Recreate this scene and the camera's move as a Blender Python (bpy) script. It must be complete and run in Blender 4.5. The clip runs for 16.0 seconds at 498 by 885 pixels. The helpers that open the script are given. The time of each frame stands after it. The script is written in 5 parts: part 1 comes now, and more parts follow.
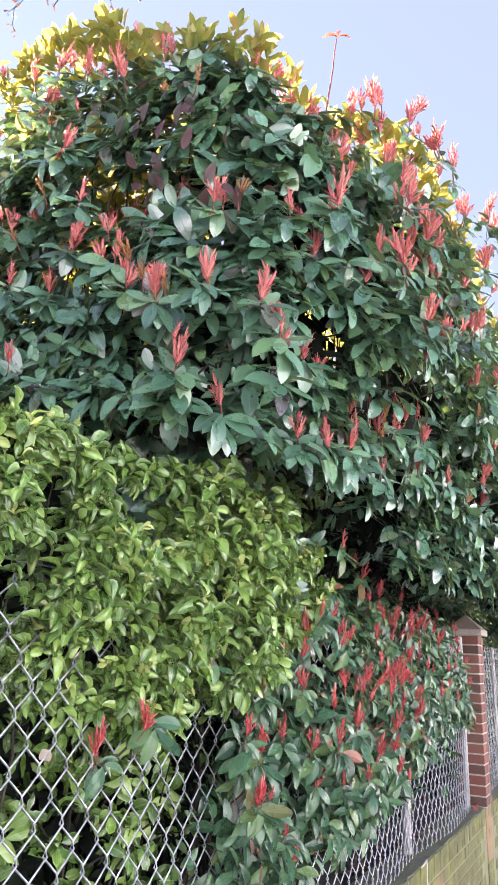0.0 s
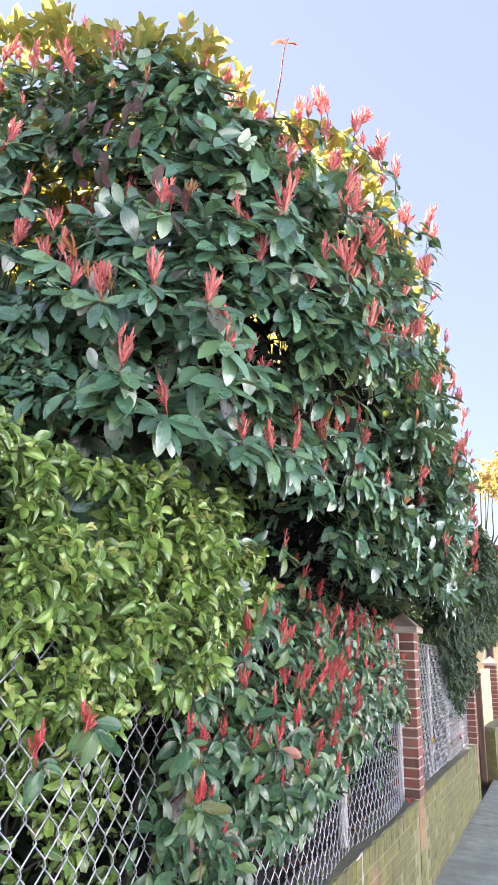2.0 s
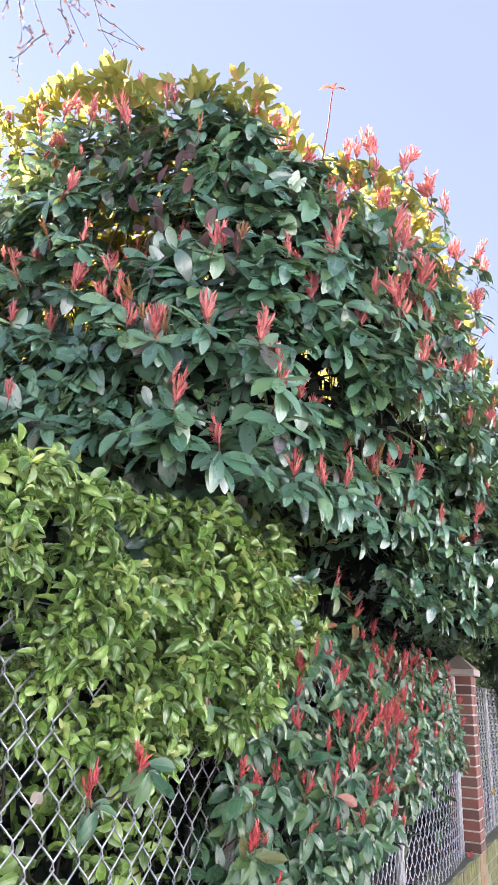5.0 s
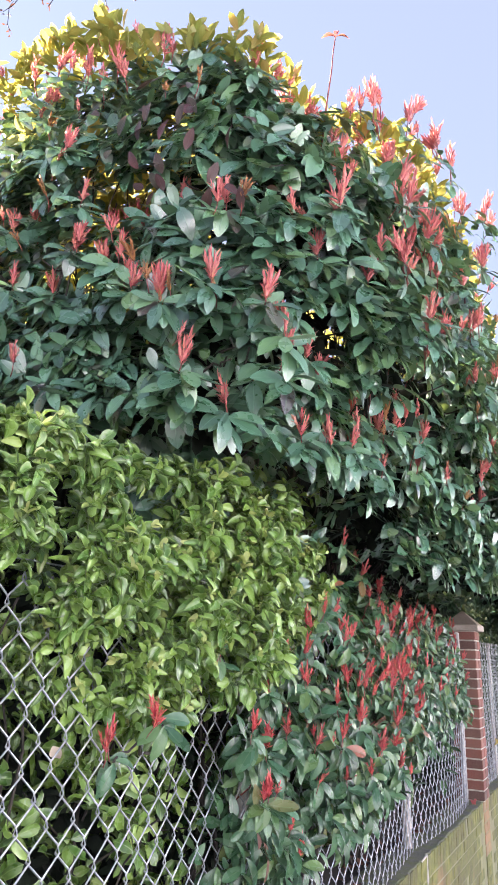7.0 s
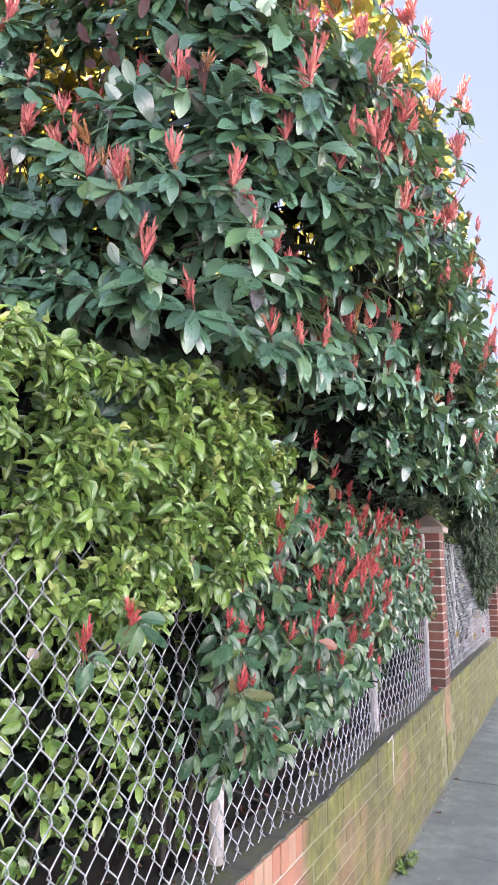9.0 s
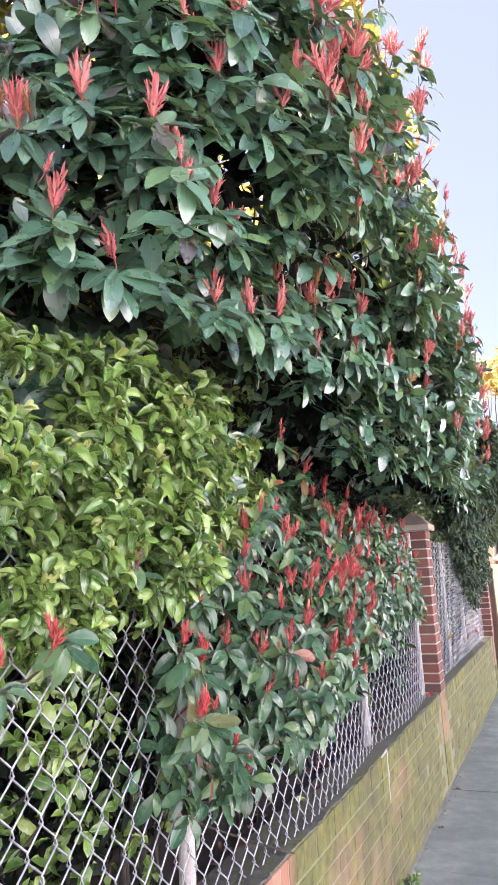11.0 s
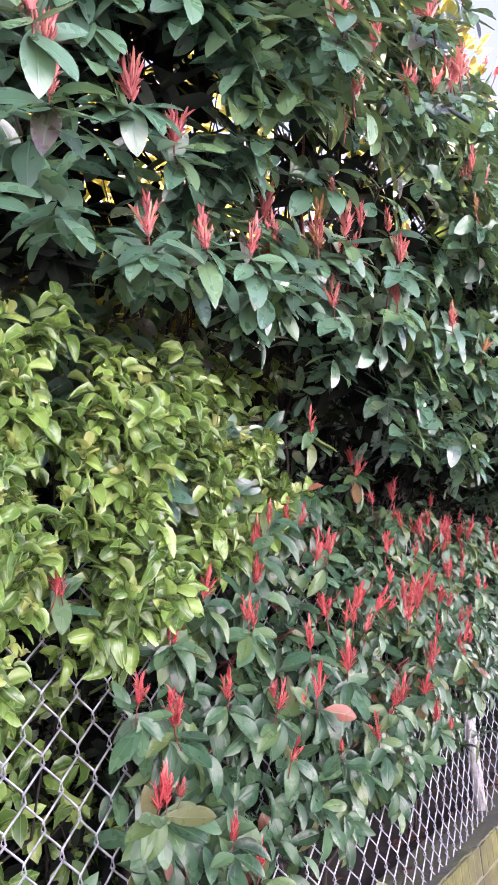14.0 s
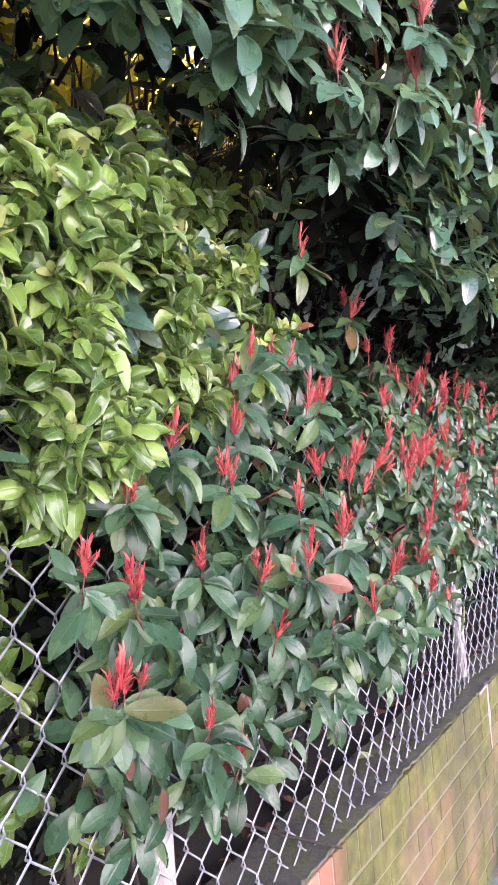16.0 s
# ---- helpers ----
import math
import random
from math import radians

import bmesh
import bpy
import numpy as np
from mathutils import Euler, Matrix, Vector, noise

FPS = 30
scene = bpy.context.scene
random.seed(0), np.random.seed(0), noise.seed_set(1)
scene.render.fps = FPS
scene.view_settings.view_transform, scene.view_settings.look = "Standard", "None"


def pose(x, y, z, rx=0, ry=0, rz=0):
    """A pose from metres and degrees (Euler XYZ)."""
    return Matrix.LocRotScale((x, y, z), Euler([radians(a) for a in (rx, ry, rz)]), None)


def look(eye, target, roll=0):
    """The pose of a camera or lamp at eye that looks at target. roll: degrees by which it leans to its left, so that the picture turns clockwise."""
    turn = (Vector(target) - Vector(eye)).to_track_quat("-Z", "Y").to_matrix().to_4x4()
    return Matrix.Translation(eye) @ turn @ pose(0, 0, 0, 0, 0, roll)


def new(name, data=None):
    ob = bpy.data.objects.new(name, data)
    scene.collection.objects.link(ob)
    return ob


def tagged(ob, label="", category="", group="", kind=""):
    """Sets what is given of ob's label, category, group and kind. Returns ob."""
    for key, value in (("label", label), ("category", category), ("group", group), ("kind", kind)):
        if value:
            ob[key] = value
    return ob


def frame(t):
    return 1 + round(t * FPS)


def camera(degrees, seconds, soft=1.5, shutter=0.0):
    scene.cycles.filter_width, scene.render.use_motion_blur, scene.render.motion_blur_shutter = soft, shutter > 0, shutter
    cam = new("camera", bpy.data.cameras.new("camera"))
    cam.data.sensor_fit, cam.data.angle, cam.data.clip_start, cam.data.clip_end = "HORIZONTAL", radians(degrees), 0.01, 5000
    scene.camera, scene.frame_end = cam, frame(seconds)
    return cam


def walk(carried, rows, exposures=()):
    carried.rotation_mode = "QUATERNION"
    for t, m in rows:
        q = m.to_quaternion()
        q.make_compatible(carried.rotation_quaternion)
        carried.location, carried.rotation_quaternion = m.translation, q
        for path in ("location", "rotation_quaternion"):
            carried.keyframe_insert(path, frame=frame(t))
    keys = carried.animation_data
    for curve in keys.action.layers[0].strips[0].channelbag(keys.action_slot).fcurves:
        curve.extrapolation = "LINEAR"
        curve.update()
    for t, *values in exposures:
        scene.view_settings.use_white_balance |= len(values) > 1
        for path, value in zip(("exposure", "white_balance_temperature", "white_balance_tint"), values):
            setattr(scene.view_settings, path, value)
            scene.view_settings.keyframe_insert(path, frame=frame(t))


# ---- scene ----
cam = camera(40.4, 16.0, soft=0.9)
PATH = [
    (0, (1.209, 0.016, 1.739), (0.286, 1.686, 2.338), 2.6),
    (0.5, (1.202, 0.023, 1.736), (0.323, 1.72, 2.326), 2.7),
    (1, (1.203, 0.006, 1.741), (0.375, 1.732, 2.322), 2.8),
    (1.5, (1.215, -0.005, 1.741), (0.428, 1.738, 2.329), 2.2),
    (2, (1.215, -0.003, 1.739), (0.442, 1.74, 2.342), 1.8),
    (2.5, (1.214, 0.0, 1.744), (0.386, 1.71, 2.367), 2.0),
    (3, (1.206, 0.007, 1.746), (0.307, 1.671, 2.396), 2.8),
    (5.5, (1.199, -0.013, 1.739), (0.32, 1.641, 2.441), 2.7),
    (6, (1.196, -0.016, 1.739), (0.328, 1.645, 2.436), 2.3),
    (6.5, (1.199, -0.018, 1.737), (0.326, 1.65, 2.411), 2.0),
    (7, (1.187, -0.011, 1.732), (0.282, 1.67, 2.328), 2.0),
    (7.5, (1.177, 0.008, 1.722), (0.24, 1.71, 2.199), 2.0),
    (8, (1.172, 0.025, 1.713), (0.245, 1.754, 2.1), 1.6),
    (8.5, (1.165, 0.031, 1.713), (0.275, 1.788, 2.061), 1.0),
    (9, (1.16, 0.031, 1.709), (0.316, 1.809, 2.06), 0.2),
    (9.5, (1.14, 0.032, 1.696), (0.342, 1.831, 2.049), -0.8),
    (10, (1.133, 0.063, 1.689), (0.364, 1.874, 2.044), -2.2),
    (10.2, (1.145, 0.104, 1.682), (0.373, 1.913, 2.045), -2.4),
    (12.3, (1.084, 0.715, 1.685), (0.185, 2.451, 2.107), -4.1),
    (12.5, (1.111, 0.774, 1.689), (0.179, 2.491, 2.116), -4.1),
    (13, (1.158, 0.872, 1.686), (0.13, 2.528, 2.136), -3.7),
    (13.5, (1.171, 0.906, 1.68), (0.08, 2.513, 2.157), -3.8),
    (14, (1.184, 0.919, 1.679), (0.073, 2.513, 2.155), -4.0),
    (14.5, (1.185, 0.941, 1.667), (0.049, 2.536, 2.079), -4.2),
    (15, (1.141, 1.002, 1.652), (-0.03, 2.599, 1.931), -3.6),
    (15.5, (1.058, 1.104, 1.638), (-0.086, 2.733, 1.835), -3.7),
    (16, (0.971, 1.196, 1.627), (-0.125, 2.863, 1.762), -4.3),
]
walk(cam, [(t, look(eye, target, roll)) for t, eye, target, roll in PATH], exposures=[(0.0, 3.74, 6350, 24), (6.5, 3.66, 6250, 24), (8.5, 3.74, 6400, 27), (10.2, 3.74, 6400, 27), (12.3, 4.02, 6450, 39), (16.0, 4.06, 6400, 39)])

# ---- world and sun ----
SUN_ELEVATION, SUN_AZIMUTH = radians(27), radians(-78)   # azimuth from +y towards +x
world = bpy.data.worlds.new("sky")
scene.world = world
world.use_nodes = True
wn = world.node_tree.nodes
sky = wn.new("ShaderNodeTexSky")
sky.sky_type = "NISHITA"
sky.sun_disc = False
sky.sun_elevation, sky.sun_rotation = SUN_ELEVATION, SUN_AZIMUTH
sky.air_density, sky.dust_density, sky.ozone_density = 1.0, 0.25, 1.6
veil = wn.new("ShaderNodeMix")   # thin high haze
veil.data_type = "RGBA"
veil.inputs[0].default_value = 0.85
veil.inputs[7].default_value = (0.60, 0.68, 0.83, 1)
world.node_tree.links.new(sky.outputs[0], veil.inputs[6])
world.node_tree.links.new(veil.outputs[2], wn["Background"].inputs[0])
wn["Background"].inputs[1].default_value = 0.072

sun_data = bpy.data.lights.new("sun", "SUN")
sun_data.energy, sun_data.angle, sun_data.color = 5.0, radians(0.6), (1.0, 0.88, 0.70)
sun = new("sun", sun_data)
to_sun = Vector((math.sin(SUN_AZIMUTH) * math.cos(SUN_ELEVATION), math.cos(SUN_AZIMUTH) * math.cos(SUN_ELEVATION), math.sin(SUN_ELEVATION)))
sun.matrix_world = look((0, 0, 12), Vector((0, 0, 12)) - to_sun)


# ---- materials ----
def material(name, rough=0.6, metal=0.0):
    m = bpy.data.materials.new(name)
    m.use_nodes = True
    t = m.node_tree
    b = t.nodes["Principled BSDF"]
    b.inputs["Roughness"].default_value, b.inputs["Metallic"].default_value = rough, metal
    return m, t, b


def node(t, kind, **inputs):
    n = t.nodes.new(kind)
    for key, value in inputs.items():
        n.inputs[key.replace("_", " ")].default_value = value
    return n


def position(t, scale=(1, 1, 1)):
    g = t.nodes.new("ShaderNodeNewGeometry")
    m = t.nodes.new("ShaderNodeVectorMath")
    m.operation = "MULTIPLY"
    m.inputs[1].default_value = scale
    t.links.new(g.outputs["Position"], m.inputs[0])
    return m.outputs[0]


def noise_at(t, scale, detail=4.0, rough=0.6, stretch=(1, 1, 1)):
    n = node(t, "ShaderNodeTexNoise", Scale=scale, Detail=detail, Roughness=rough)
    t.links.new(position(t, stretch), n.inputs["Vector"])
    return n.outputs["Fac"]


def ramp(t, fac, stops):
    r = t.nodes.new("ShaderNodeValToRGB")
    els = r.color_ramp.elements
    while len(els) < len(stops):
        els.new(0.5)
    for e, (p, c) in zip(els, stops):
        e.position, e.color = p, (*c, 1) if len(c) == 3 else c
    t.links.new(fac, r.inputs[0])
    return r.outputs[0]


def grey(v):
    return (v, v, v)


def mix(t, fac, a, b, blend="MIX"):
    m = t.nodes.new("ShaderNodeMix")
    m.data_type, m.blend_type = "RGBA", blend
    for sock, value in ((m.inputs[0], fac), (m.inputs[6], a), (m.inputs[7], b)):
        if isinstance(value, (int, float)):
            sock.default_value = value
        elif isinstance(value, tuple):
            sock.default_value = (*value, 1)
        else:
            t.links.new(value, sock)
    return m.outputs[2]


def calc(t, op, a, b=0.0):
    m = t.nodes.new("ShaderNodeMath")
    m.operation = op
    for sock, value in zip(m.inputs, (a, b)):
        if isinstance(value, (int, float)):
            sock.default_value = value
        else:
            t.links.new(value, sock)
    return m.outputs[0]


def piece_random(t):
    """A number from 0 to 1 for each piece: its object's, shifted by its island's."""
    o, g = t.nodes.new("ShaderNodeObjectInfo"), t.nodes.new("ShaderNodeNewGeometry")
    return calc(t, "FRACT", calc(t, "ADD", calc(t, "MULTIPLY", o.outputs["Random"], 7.31), g.outputs["Random Per Island"]))


def bump(t, b, height, strength=0.3, distance=0.01):
    n = node(t, "ShaderNodeBump", Strength=strength, Distance=distance)
    t.links.new(height, n.inputs["Height"])
    t.links.new(n.outputs[0], b.inputs["Normal"])


def leaf_material(name, stops, rib, glow, translucency=0.3, rough=0.34, sheen=0.65, rim=0.25):
    """Leaf: colours by piece, a paler midrib and side veins along the leaf's own coordinates, light let through."""
    m, t, b = material(name, rough)
    b.inputs["Specular IOR Level"].default_value, b.inputs["IOR"].default_value = sheen, 1.6 if sheen > 0.9 else 1.5
    r = piece_random(t)
    col = ramp(t, r, stops)
    uv = t.nodes.new("ShaderNodeUVMap")
    sep = t.nodes.new("ShaderNodeSeparateXYZ")
    t.links.new(uv.outputs[0], sep.inputs[0])
    off = calc(t, "ABSOLUTE", calc(t, "SUBTRACT", sep.outputs[0], 0.5))
    line = ramp(t, off, [(0.0, grey(1)), (0.05, grey(0))])
    veins = calc(t, "SINE", calc(t, "MULTIPLY", calc(t, "SUBTRACT", sep.outputs[1], calc(t, "MULTIPLY", off, 0.55)), 60.0))
    spots = noise_at(t, 60, 3)
    col = mix(t, ramp(t, spots, [(0.3, grey(0.0)), (0.8, grey(0.4))]), col, mix(t, 0.55, col, rib))
    blotch = ramp(t, noise_at(t, 17, 3), [(0.55, grey(0.0)), (0.72, grey(0.32))])
    col = mix(t, blotch, col, rib)
    col = mix(t, calc(t, "MULTIPLY", line, 0.6), col, rib)
    margin = ramp(t, off, [(0.50 - 0.12 * rim, grey(0.0)), (0.5, grey(rim))])
    col = mix(t, margin, col, rib)
    t.links.new(col, b.inputs["Base Color"])
    t.links.new(ramp(t, noise_at(t, 25, 2), [(0.3, grey(rough - 0.08)), (0.7, grey(rough + 0.16))]), b.inputs["Roughness"])
    bump(t, b, calc(t, "ADD", calc(t, "MULTIPLY", veins, 0.04), calc(t, "ADD", calc(t, "MULTIPLY", line, -0.8), spots)), 0.35, 0.002)
    tr = t.nodes.new("ShaderNodeBsdfTranslucent")
    t.links.new(mix(t, 0.35, glow, col), tr.inputs[0])
    mx = t.nodes.new("ShaderNodeMixShader")
    mx.inputs[0].default_value = translucency
    t.links.new(b.outputs[0], mx.inputs[1])
    t.links.new(tr.outputs[0], mx.inputs[2])
    t.links.new(mx.outputs[0], t.nodes["Material Output"].inputs[0])
    return m


PHOTINIA = leaf_material("photinia_leaf", [(0.0, (0.020, 0.066, 0.044)), (0.35, (0.052, 0.140, 0.090)), (0.7, (0.092, 0.208, 0.126)),
                         (0.93, (0.120, 0.225, 0.092)), (0.985, (0.07, 0.05, 0.05)), (1.0, (0.05, 0.025, 0.04))],
                         (0.13, 0.235, 0.160), (0.30, 0.42, 0.06), 0.14, 0.28, 1.0)
DARK_LEAF = leaf_material("dark_evergreen_leaf", [(0.0, (0.012, 0.028, 0.020)), (0.5, (0.024, 0.052, 0.034)), (1.0, (0.045, 0.080, 0.045))],
                          (0.06, 0.09, 0.055), (0.2, 0.26, 0.05), 0.12, 0.5, 0.22)
FENCE_LEAF = leaf_material("photinia_lower_leaf", [(0.0, (0.009, 0.034, 0.018)), (0.4, (0.030, 0.092, 0.052)), (0.75, (0.062, 0.140, 0.070)),
                           (0.95, (0.090, 0.150, 0.048)), (0.985, (0.12, 0.12, 0.05)), (1.0, (0.24, 0.06, 0.045))],
                           (0.11, 0.18, 0.09), (0.28, 0.40, 0.08), 0.12, 0.25, 0.46)
SPINDLE = leaf_material("bright_leaf", [(0.0, (0.018, 0.062, 0.014)), (0.45, (0.068, 0.158, 0.028)), (0.78, (0.150, 0.262, 0.050)),
                        (0.94, (0.22, 0.34, 0.08)), (1.0, (0.29, 0.37, 0.11))],
                        (0.28, 0.40, 0.14), (0.40, 0.52, 0.07), 0.14, 0.24, 0.75, 0.75)
GARDEN = leaf_material("garden_leaf", [(0.0, (0.07, 0.11, 0.02)), (0.5, (0.14, 0.17, 0.03)), (1.0, (0.26, 0.24, 0.05))],
                       (0.3, 0.3, 0.1), (0.62, 0.60, 0.08), 0.45, 0.5)
SHOOT = leaf_material("red_young_leaf", [(0.0, (0.38, 0.050, 0.075)), (0.4, (0.52, 0.105, 0.125)), (0.75, (0.60, 0.18, 0.175)), (1.0, (0.54, 0.24, 0.14))],
                      (0.66, 0.30, 0.27), (0.80, 0.28, 0.16), 0.28, 0.42)
CRIMSON = leaf_material("crimson_young_leaf", [(0.0, (0.34, 0.020, 0.036)), (0.45, (0.46, 0.040, 0.052)), (0.8, (0.60, 0.12, 0.12)), (1.0, (0.50, 0.17, 0.07))],
                        (0.74, 0.26, 0.26), (0.8, 0.14, 0.12), 0.28, 0.32)
BRONZE = leaf_material("bronze_young_leaf", [(0.0, (0.18, 0.07, 0.03)), (0.5, (0.32, 0.11, 0.055)), (1.0, (0.38, 0.20, 0.07))], (0.45, 0.28, 0.12), (0.6, 0.3, 0.08), 0.3, 0.45)
BUD = leaf_material("yellow_bud_leaf", [(0.0, (0.22, 0.30, 0.08)), (1.0, (0.38, 0.42, 0.15))], (0.45, 0.5, 0.2), (0.5, 0.58, 0.12), 0.3, 0.45)
# young yellow-green, its gold raised to stand for sun through the leaves
NEW_AND_SUN_TINTED = leaf_material("young_and_sun_tinted_leaf", [(0.0, (0.07, 0.14, 0.03)), (0.4, (0.14, 0.20, 0.035)), (0.8, (0.22, 0.21, 0.045)), (1.0, (0.34, 0.15, 0.06))],
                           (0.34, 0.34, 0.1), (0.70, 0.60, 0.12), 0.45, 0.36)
DEAD = leaf_material("withered_leaf", [(0.0, (0.055, 0.022, 0.020)), (1.0, (0.13, 0.062, 0.042))], (0.17, 0.10, 0.07), (0.4, 0.16, 0.08), 0.15, 0.5, 0.3)
# near black: the deep shade inside the hedge is put into this leaf colour
INNER = leaf_material("shade_dark_leaf", [(0.0, (0.011, 0.015, 0.012)), (0.7, (0.018, 0.024, 0.018)), (1.0, (0.022, 0.036, 0.022))], (0.024, 0.030, 0.023), (0.05, 0.05, 0.02), 0.03, 0.8, 0.15)
PURPLE = leaf_material("purple_leaf", [(0.0, (0.030, 0.036, 0.024)), (0.5, (0.046, 0.030, 0.026)), (0.92, (0.062, 0.024, 0.028)), (1.0, (0.10, 0.03, 0.04))], (0.09, 0.06, 0.05), (0.25, 0.08, 0.06), 0.1, 0.36, 0.35)
PALE_DRY = leaf_material("bleached_leaf", [(0.0, (0.45, 0.36, 0.28)), (1.0, (0.55, 0.45, 0.36))], (0.5, 0.42, 0.34), (0.5, 0.4, 0.3), 0.2, 0.6)
YELLOW = leaf_material("yellow_leaf", [(0.0, (0.24, 0.18, 0.04)), (1.0, (0.42, 0.31, 0.07))], (0.4, 0.34, 0.12), (0.5, 0.38, 0.1), 0.3, 0.5)


def bark_material():
    m, t, b = material("bark", 0.85)
    n = noise_at(t, 40, 5, 0.7, (1, 1, 0.3))
    t.links.new(ramp(t, n, [(0.3, (0.014, 0.011, 0.009)), (0.7, (0.045, 0.034, 0.027))]), b.inputs["Base Color"])
    bump(t, b, n, 0.6, 0.004)
    return m


def red_twig_material():
    m, t, b = material("red_twig", 0.55)
    n = noise_at(t, 50, 3)
    t.links.new(ramp(t, n, [(0.3, (0.10, 0.025, 0.02)), (0.7, (0.26, 0.05, 0.04))]), b.inputs["Base Color"])
    return m


def algae(t, col, share=1.0):
    """Green growth on the masonry, in streaks, thickest along the shaded middle stretch."""
    g = t.nodes.new("ShaderNodeNewGeometry")
    sep = t.nodes.new("ShaderNodeSeparateXYZ")
    t.links.new(g.outputs["Position"], sep.inputs[0])
    stretch = ramp(t, calc(t, "DIVIDE", sep.outputs[1], 12.0), [(0.224, grey(0.05)), (0.238, grey(1.05)), (0.36, grey(1.1)), (0.45, grey(1.4)), (0.55, grey(1.9))])
    patch = ramp(t, noise_at(t, 6.5, 5, 0.65, (1, 1, 0.18)), [(0.34, grey(0.68)), (0.48, grey(0.95)), (0.75, grey(1.05))])
    along = ramp(t, noise_at(t, 2.3, 3, 0.5), [(0.35, grey(0.66)), (0.58, grey(1.05))])
    low = ramp(t, sep.outputs[2], [(0.0, grey(0.86)), (0.30, grey(0.92)), (0.50, grey(1.0)), (0.59, grey(1.4))])
    fac = calc(t, "MULTIPLY", calc(t, "MULTIPLY", stretch, patch), calc(t, "MULTIPLY", low, along))
    fac = calc(t, "MULTIPLY", calc(t, "MINIMUM", fac, 0.95), share)
    tone = ramp(t, noise_at(t, 14, 4), [(0.3, (0.045, 0.058, 0.013)), (0.55, (0.108, 0.118, 0.024)), (0.75, (0.180, 0.178, 0.042))])
    # dirt stains, deepened to stand also for the shade of the overhanging hedge
    dirt = ramp(t, noise_at(t, 3.1, 5, 0.7, (1, 1, 0.4)), [(0.42, grey(0.0)), (0.64, grey(0.75))])
    tone = mix(t, dirt, tone, (0.050, 0.052, 0.026))
    return mix(t, fac, col, tone)


def brick_material(name, mossy, share=1.0):
    m, t, b = material(name, 0.85)
    r = piece_random(t)
    col = ramp(t, r, [(0.0, (0.20, 0.085, 0.065)), (0.3, (0.34, 0.135, 0.085)), (0.6, (0.34, 0.185, 0.118)), (0.85, (0.34, 0.225, 0.15)), (1.0, (0.25, 0.12, 0.09))] if mossy else
               [(0.0, (0.06, 0.030, 0.027)), (0.3, (0.13, 0.042, 0.034)), (0.6, (0.18, 0.050, 0.038)), (0.85, (0.19, 0.075, 0.055)), (1.0, (0.08, 0.045, 0.038))])
    fine = noise_at(t, 90, 5, 0.7)
    col = mix(t, ramp(t, fine, [(0.35, grey(0.0)), (0.75, grey(0.5))]), col, (0.30, 0.17, 0.125) if mossy else (0.20, 0.11, 0.085))
    stain = noise_at(t, 5, 4)
    col = mix(t, ramp(t, stain, [(0.45, grey(0.0)), (0.75, grey(0.45))]), col, (0.10, 0.07, 0.06))
    if mossy:
        col = algae(t, col, share)
    t.links.new(col, b.inputs["Base Color"])
    bump(t, b, fine, 0.45, 0.004)
    return m


def mortar_material(mossy):
    m, t, b = material("mortar", 0.92)
    n = noise_at(t, 70, 5, 0.7)
    col = ramp(t, n, [(0.3, (0.26, 0.24, 0.19)), (0.7, (0.40, 0.37, 0.30))] if mossy else [(0.3, (0.25, 0.225, 0.19)), (0.7, (0.42, 0.38, 0.33))])
    if mossy:
        col = mix(t, 0.72, col, algae(t, col))
    t.links.new(col, b.inputs["Base Color"])
    bump(t, b, n, 0.5, 0.004)
    return m


def concrete_material(name, dark, light, scale=30.0, rough=0.85):
    m, t, b = material(name, rough)
    fine, wide = noise_at(t, scale * 4, 5, 0.7), noise_at(t, scale / 12, 5, 0.6)
    col = ramp(t, wide, [(0.3, dark), (0.7, light)])
    col = mix(t, ramp(t, fine, [(0.4, grey(0.0)), (0.8, grey(0.4))]), col, tuple(min(1, 1.5 * c) for c in light))
    t.links.new(col, b.inputs["Base Color"])
    bump(t, b, fine, 0.35, 0.004)
    return m


def paving_material():
    """Worn concrete: damp grey-green blotches, pale scuffed patches, fine aggregate and dark specks."""
    m, t, b = material("pavement_concrete", 0.7)
    fine, wide, mid = noise_at(t, 160, 5, 0.75), noise_at(t, 1.7, 6, 0.62), noise_at(t, 8, 6, 0.7)
    col = ramp(t, wide, [(0.32, (0.15, 0.185, 0.180)), (0.48, (0.215, 0.250, 0.243)), (0.66, (0.32, 0.355, 0.345))])
    col = mix(t, ramp(t, mid, [(0.42, grey(0.0)), (0.68, grey(0.65))]), col, (0.185, 0.225, 0.205))
    col = mix(t, ramp(t, fine, [(0.5, grey(0.0)), (0.8, grey(0.5))]), col, (0.34, 0.35, 0.325))
    col = mix(t, ramp(t, noise_at(t, 45, 3, 0.6), [(0.66, grey(0.0)), (0.74, grey(0.55))]), col, (0.11, 0.12, 0.11))
    t.links.new(col, b.inputs["Base Color"])
    t.links.new(ramp(t, mid, [(0.35, grey(0.50)), (0.65, grey(0.8))]), b.inputs["Roughness"])
    bump(t, b, calc(t, "ADD", fine, mid), 0.35, 0.004)
    return m


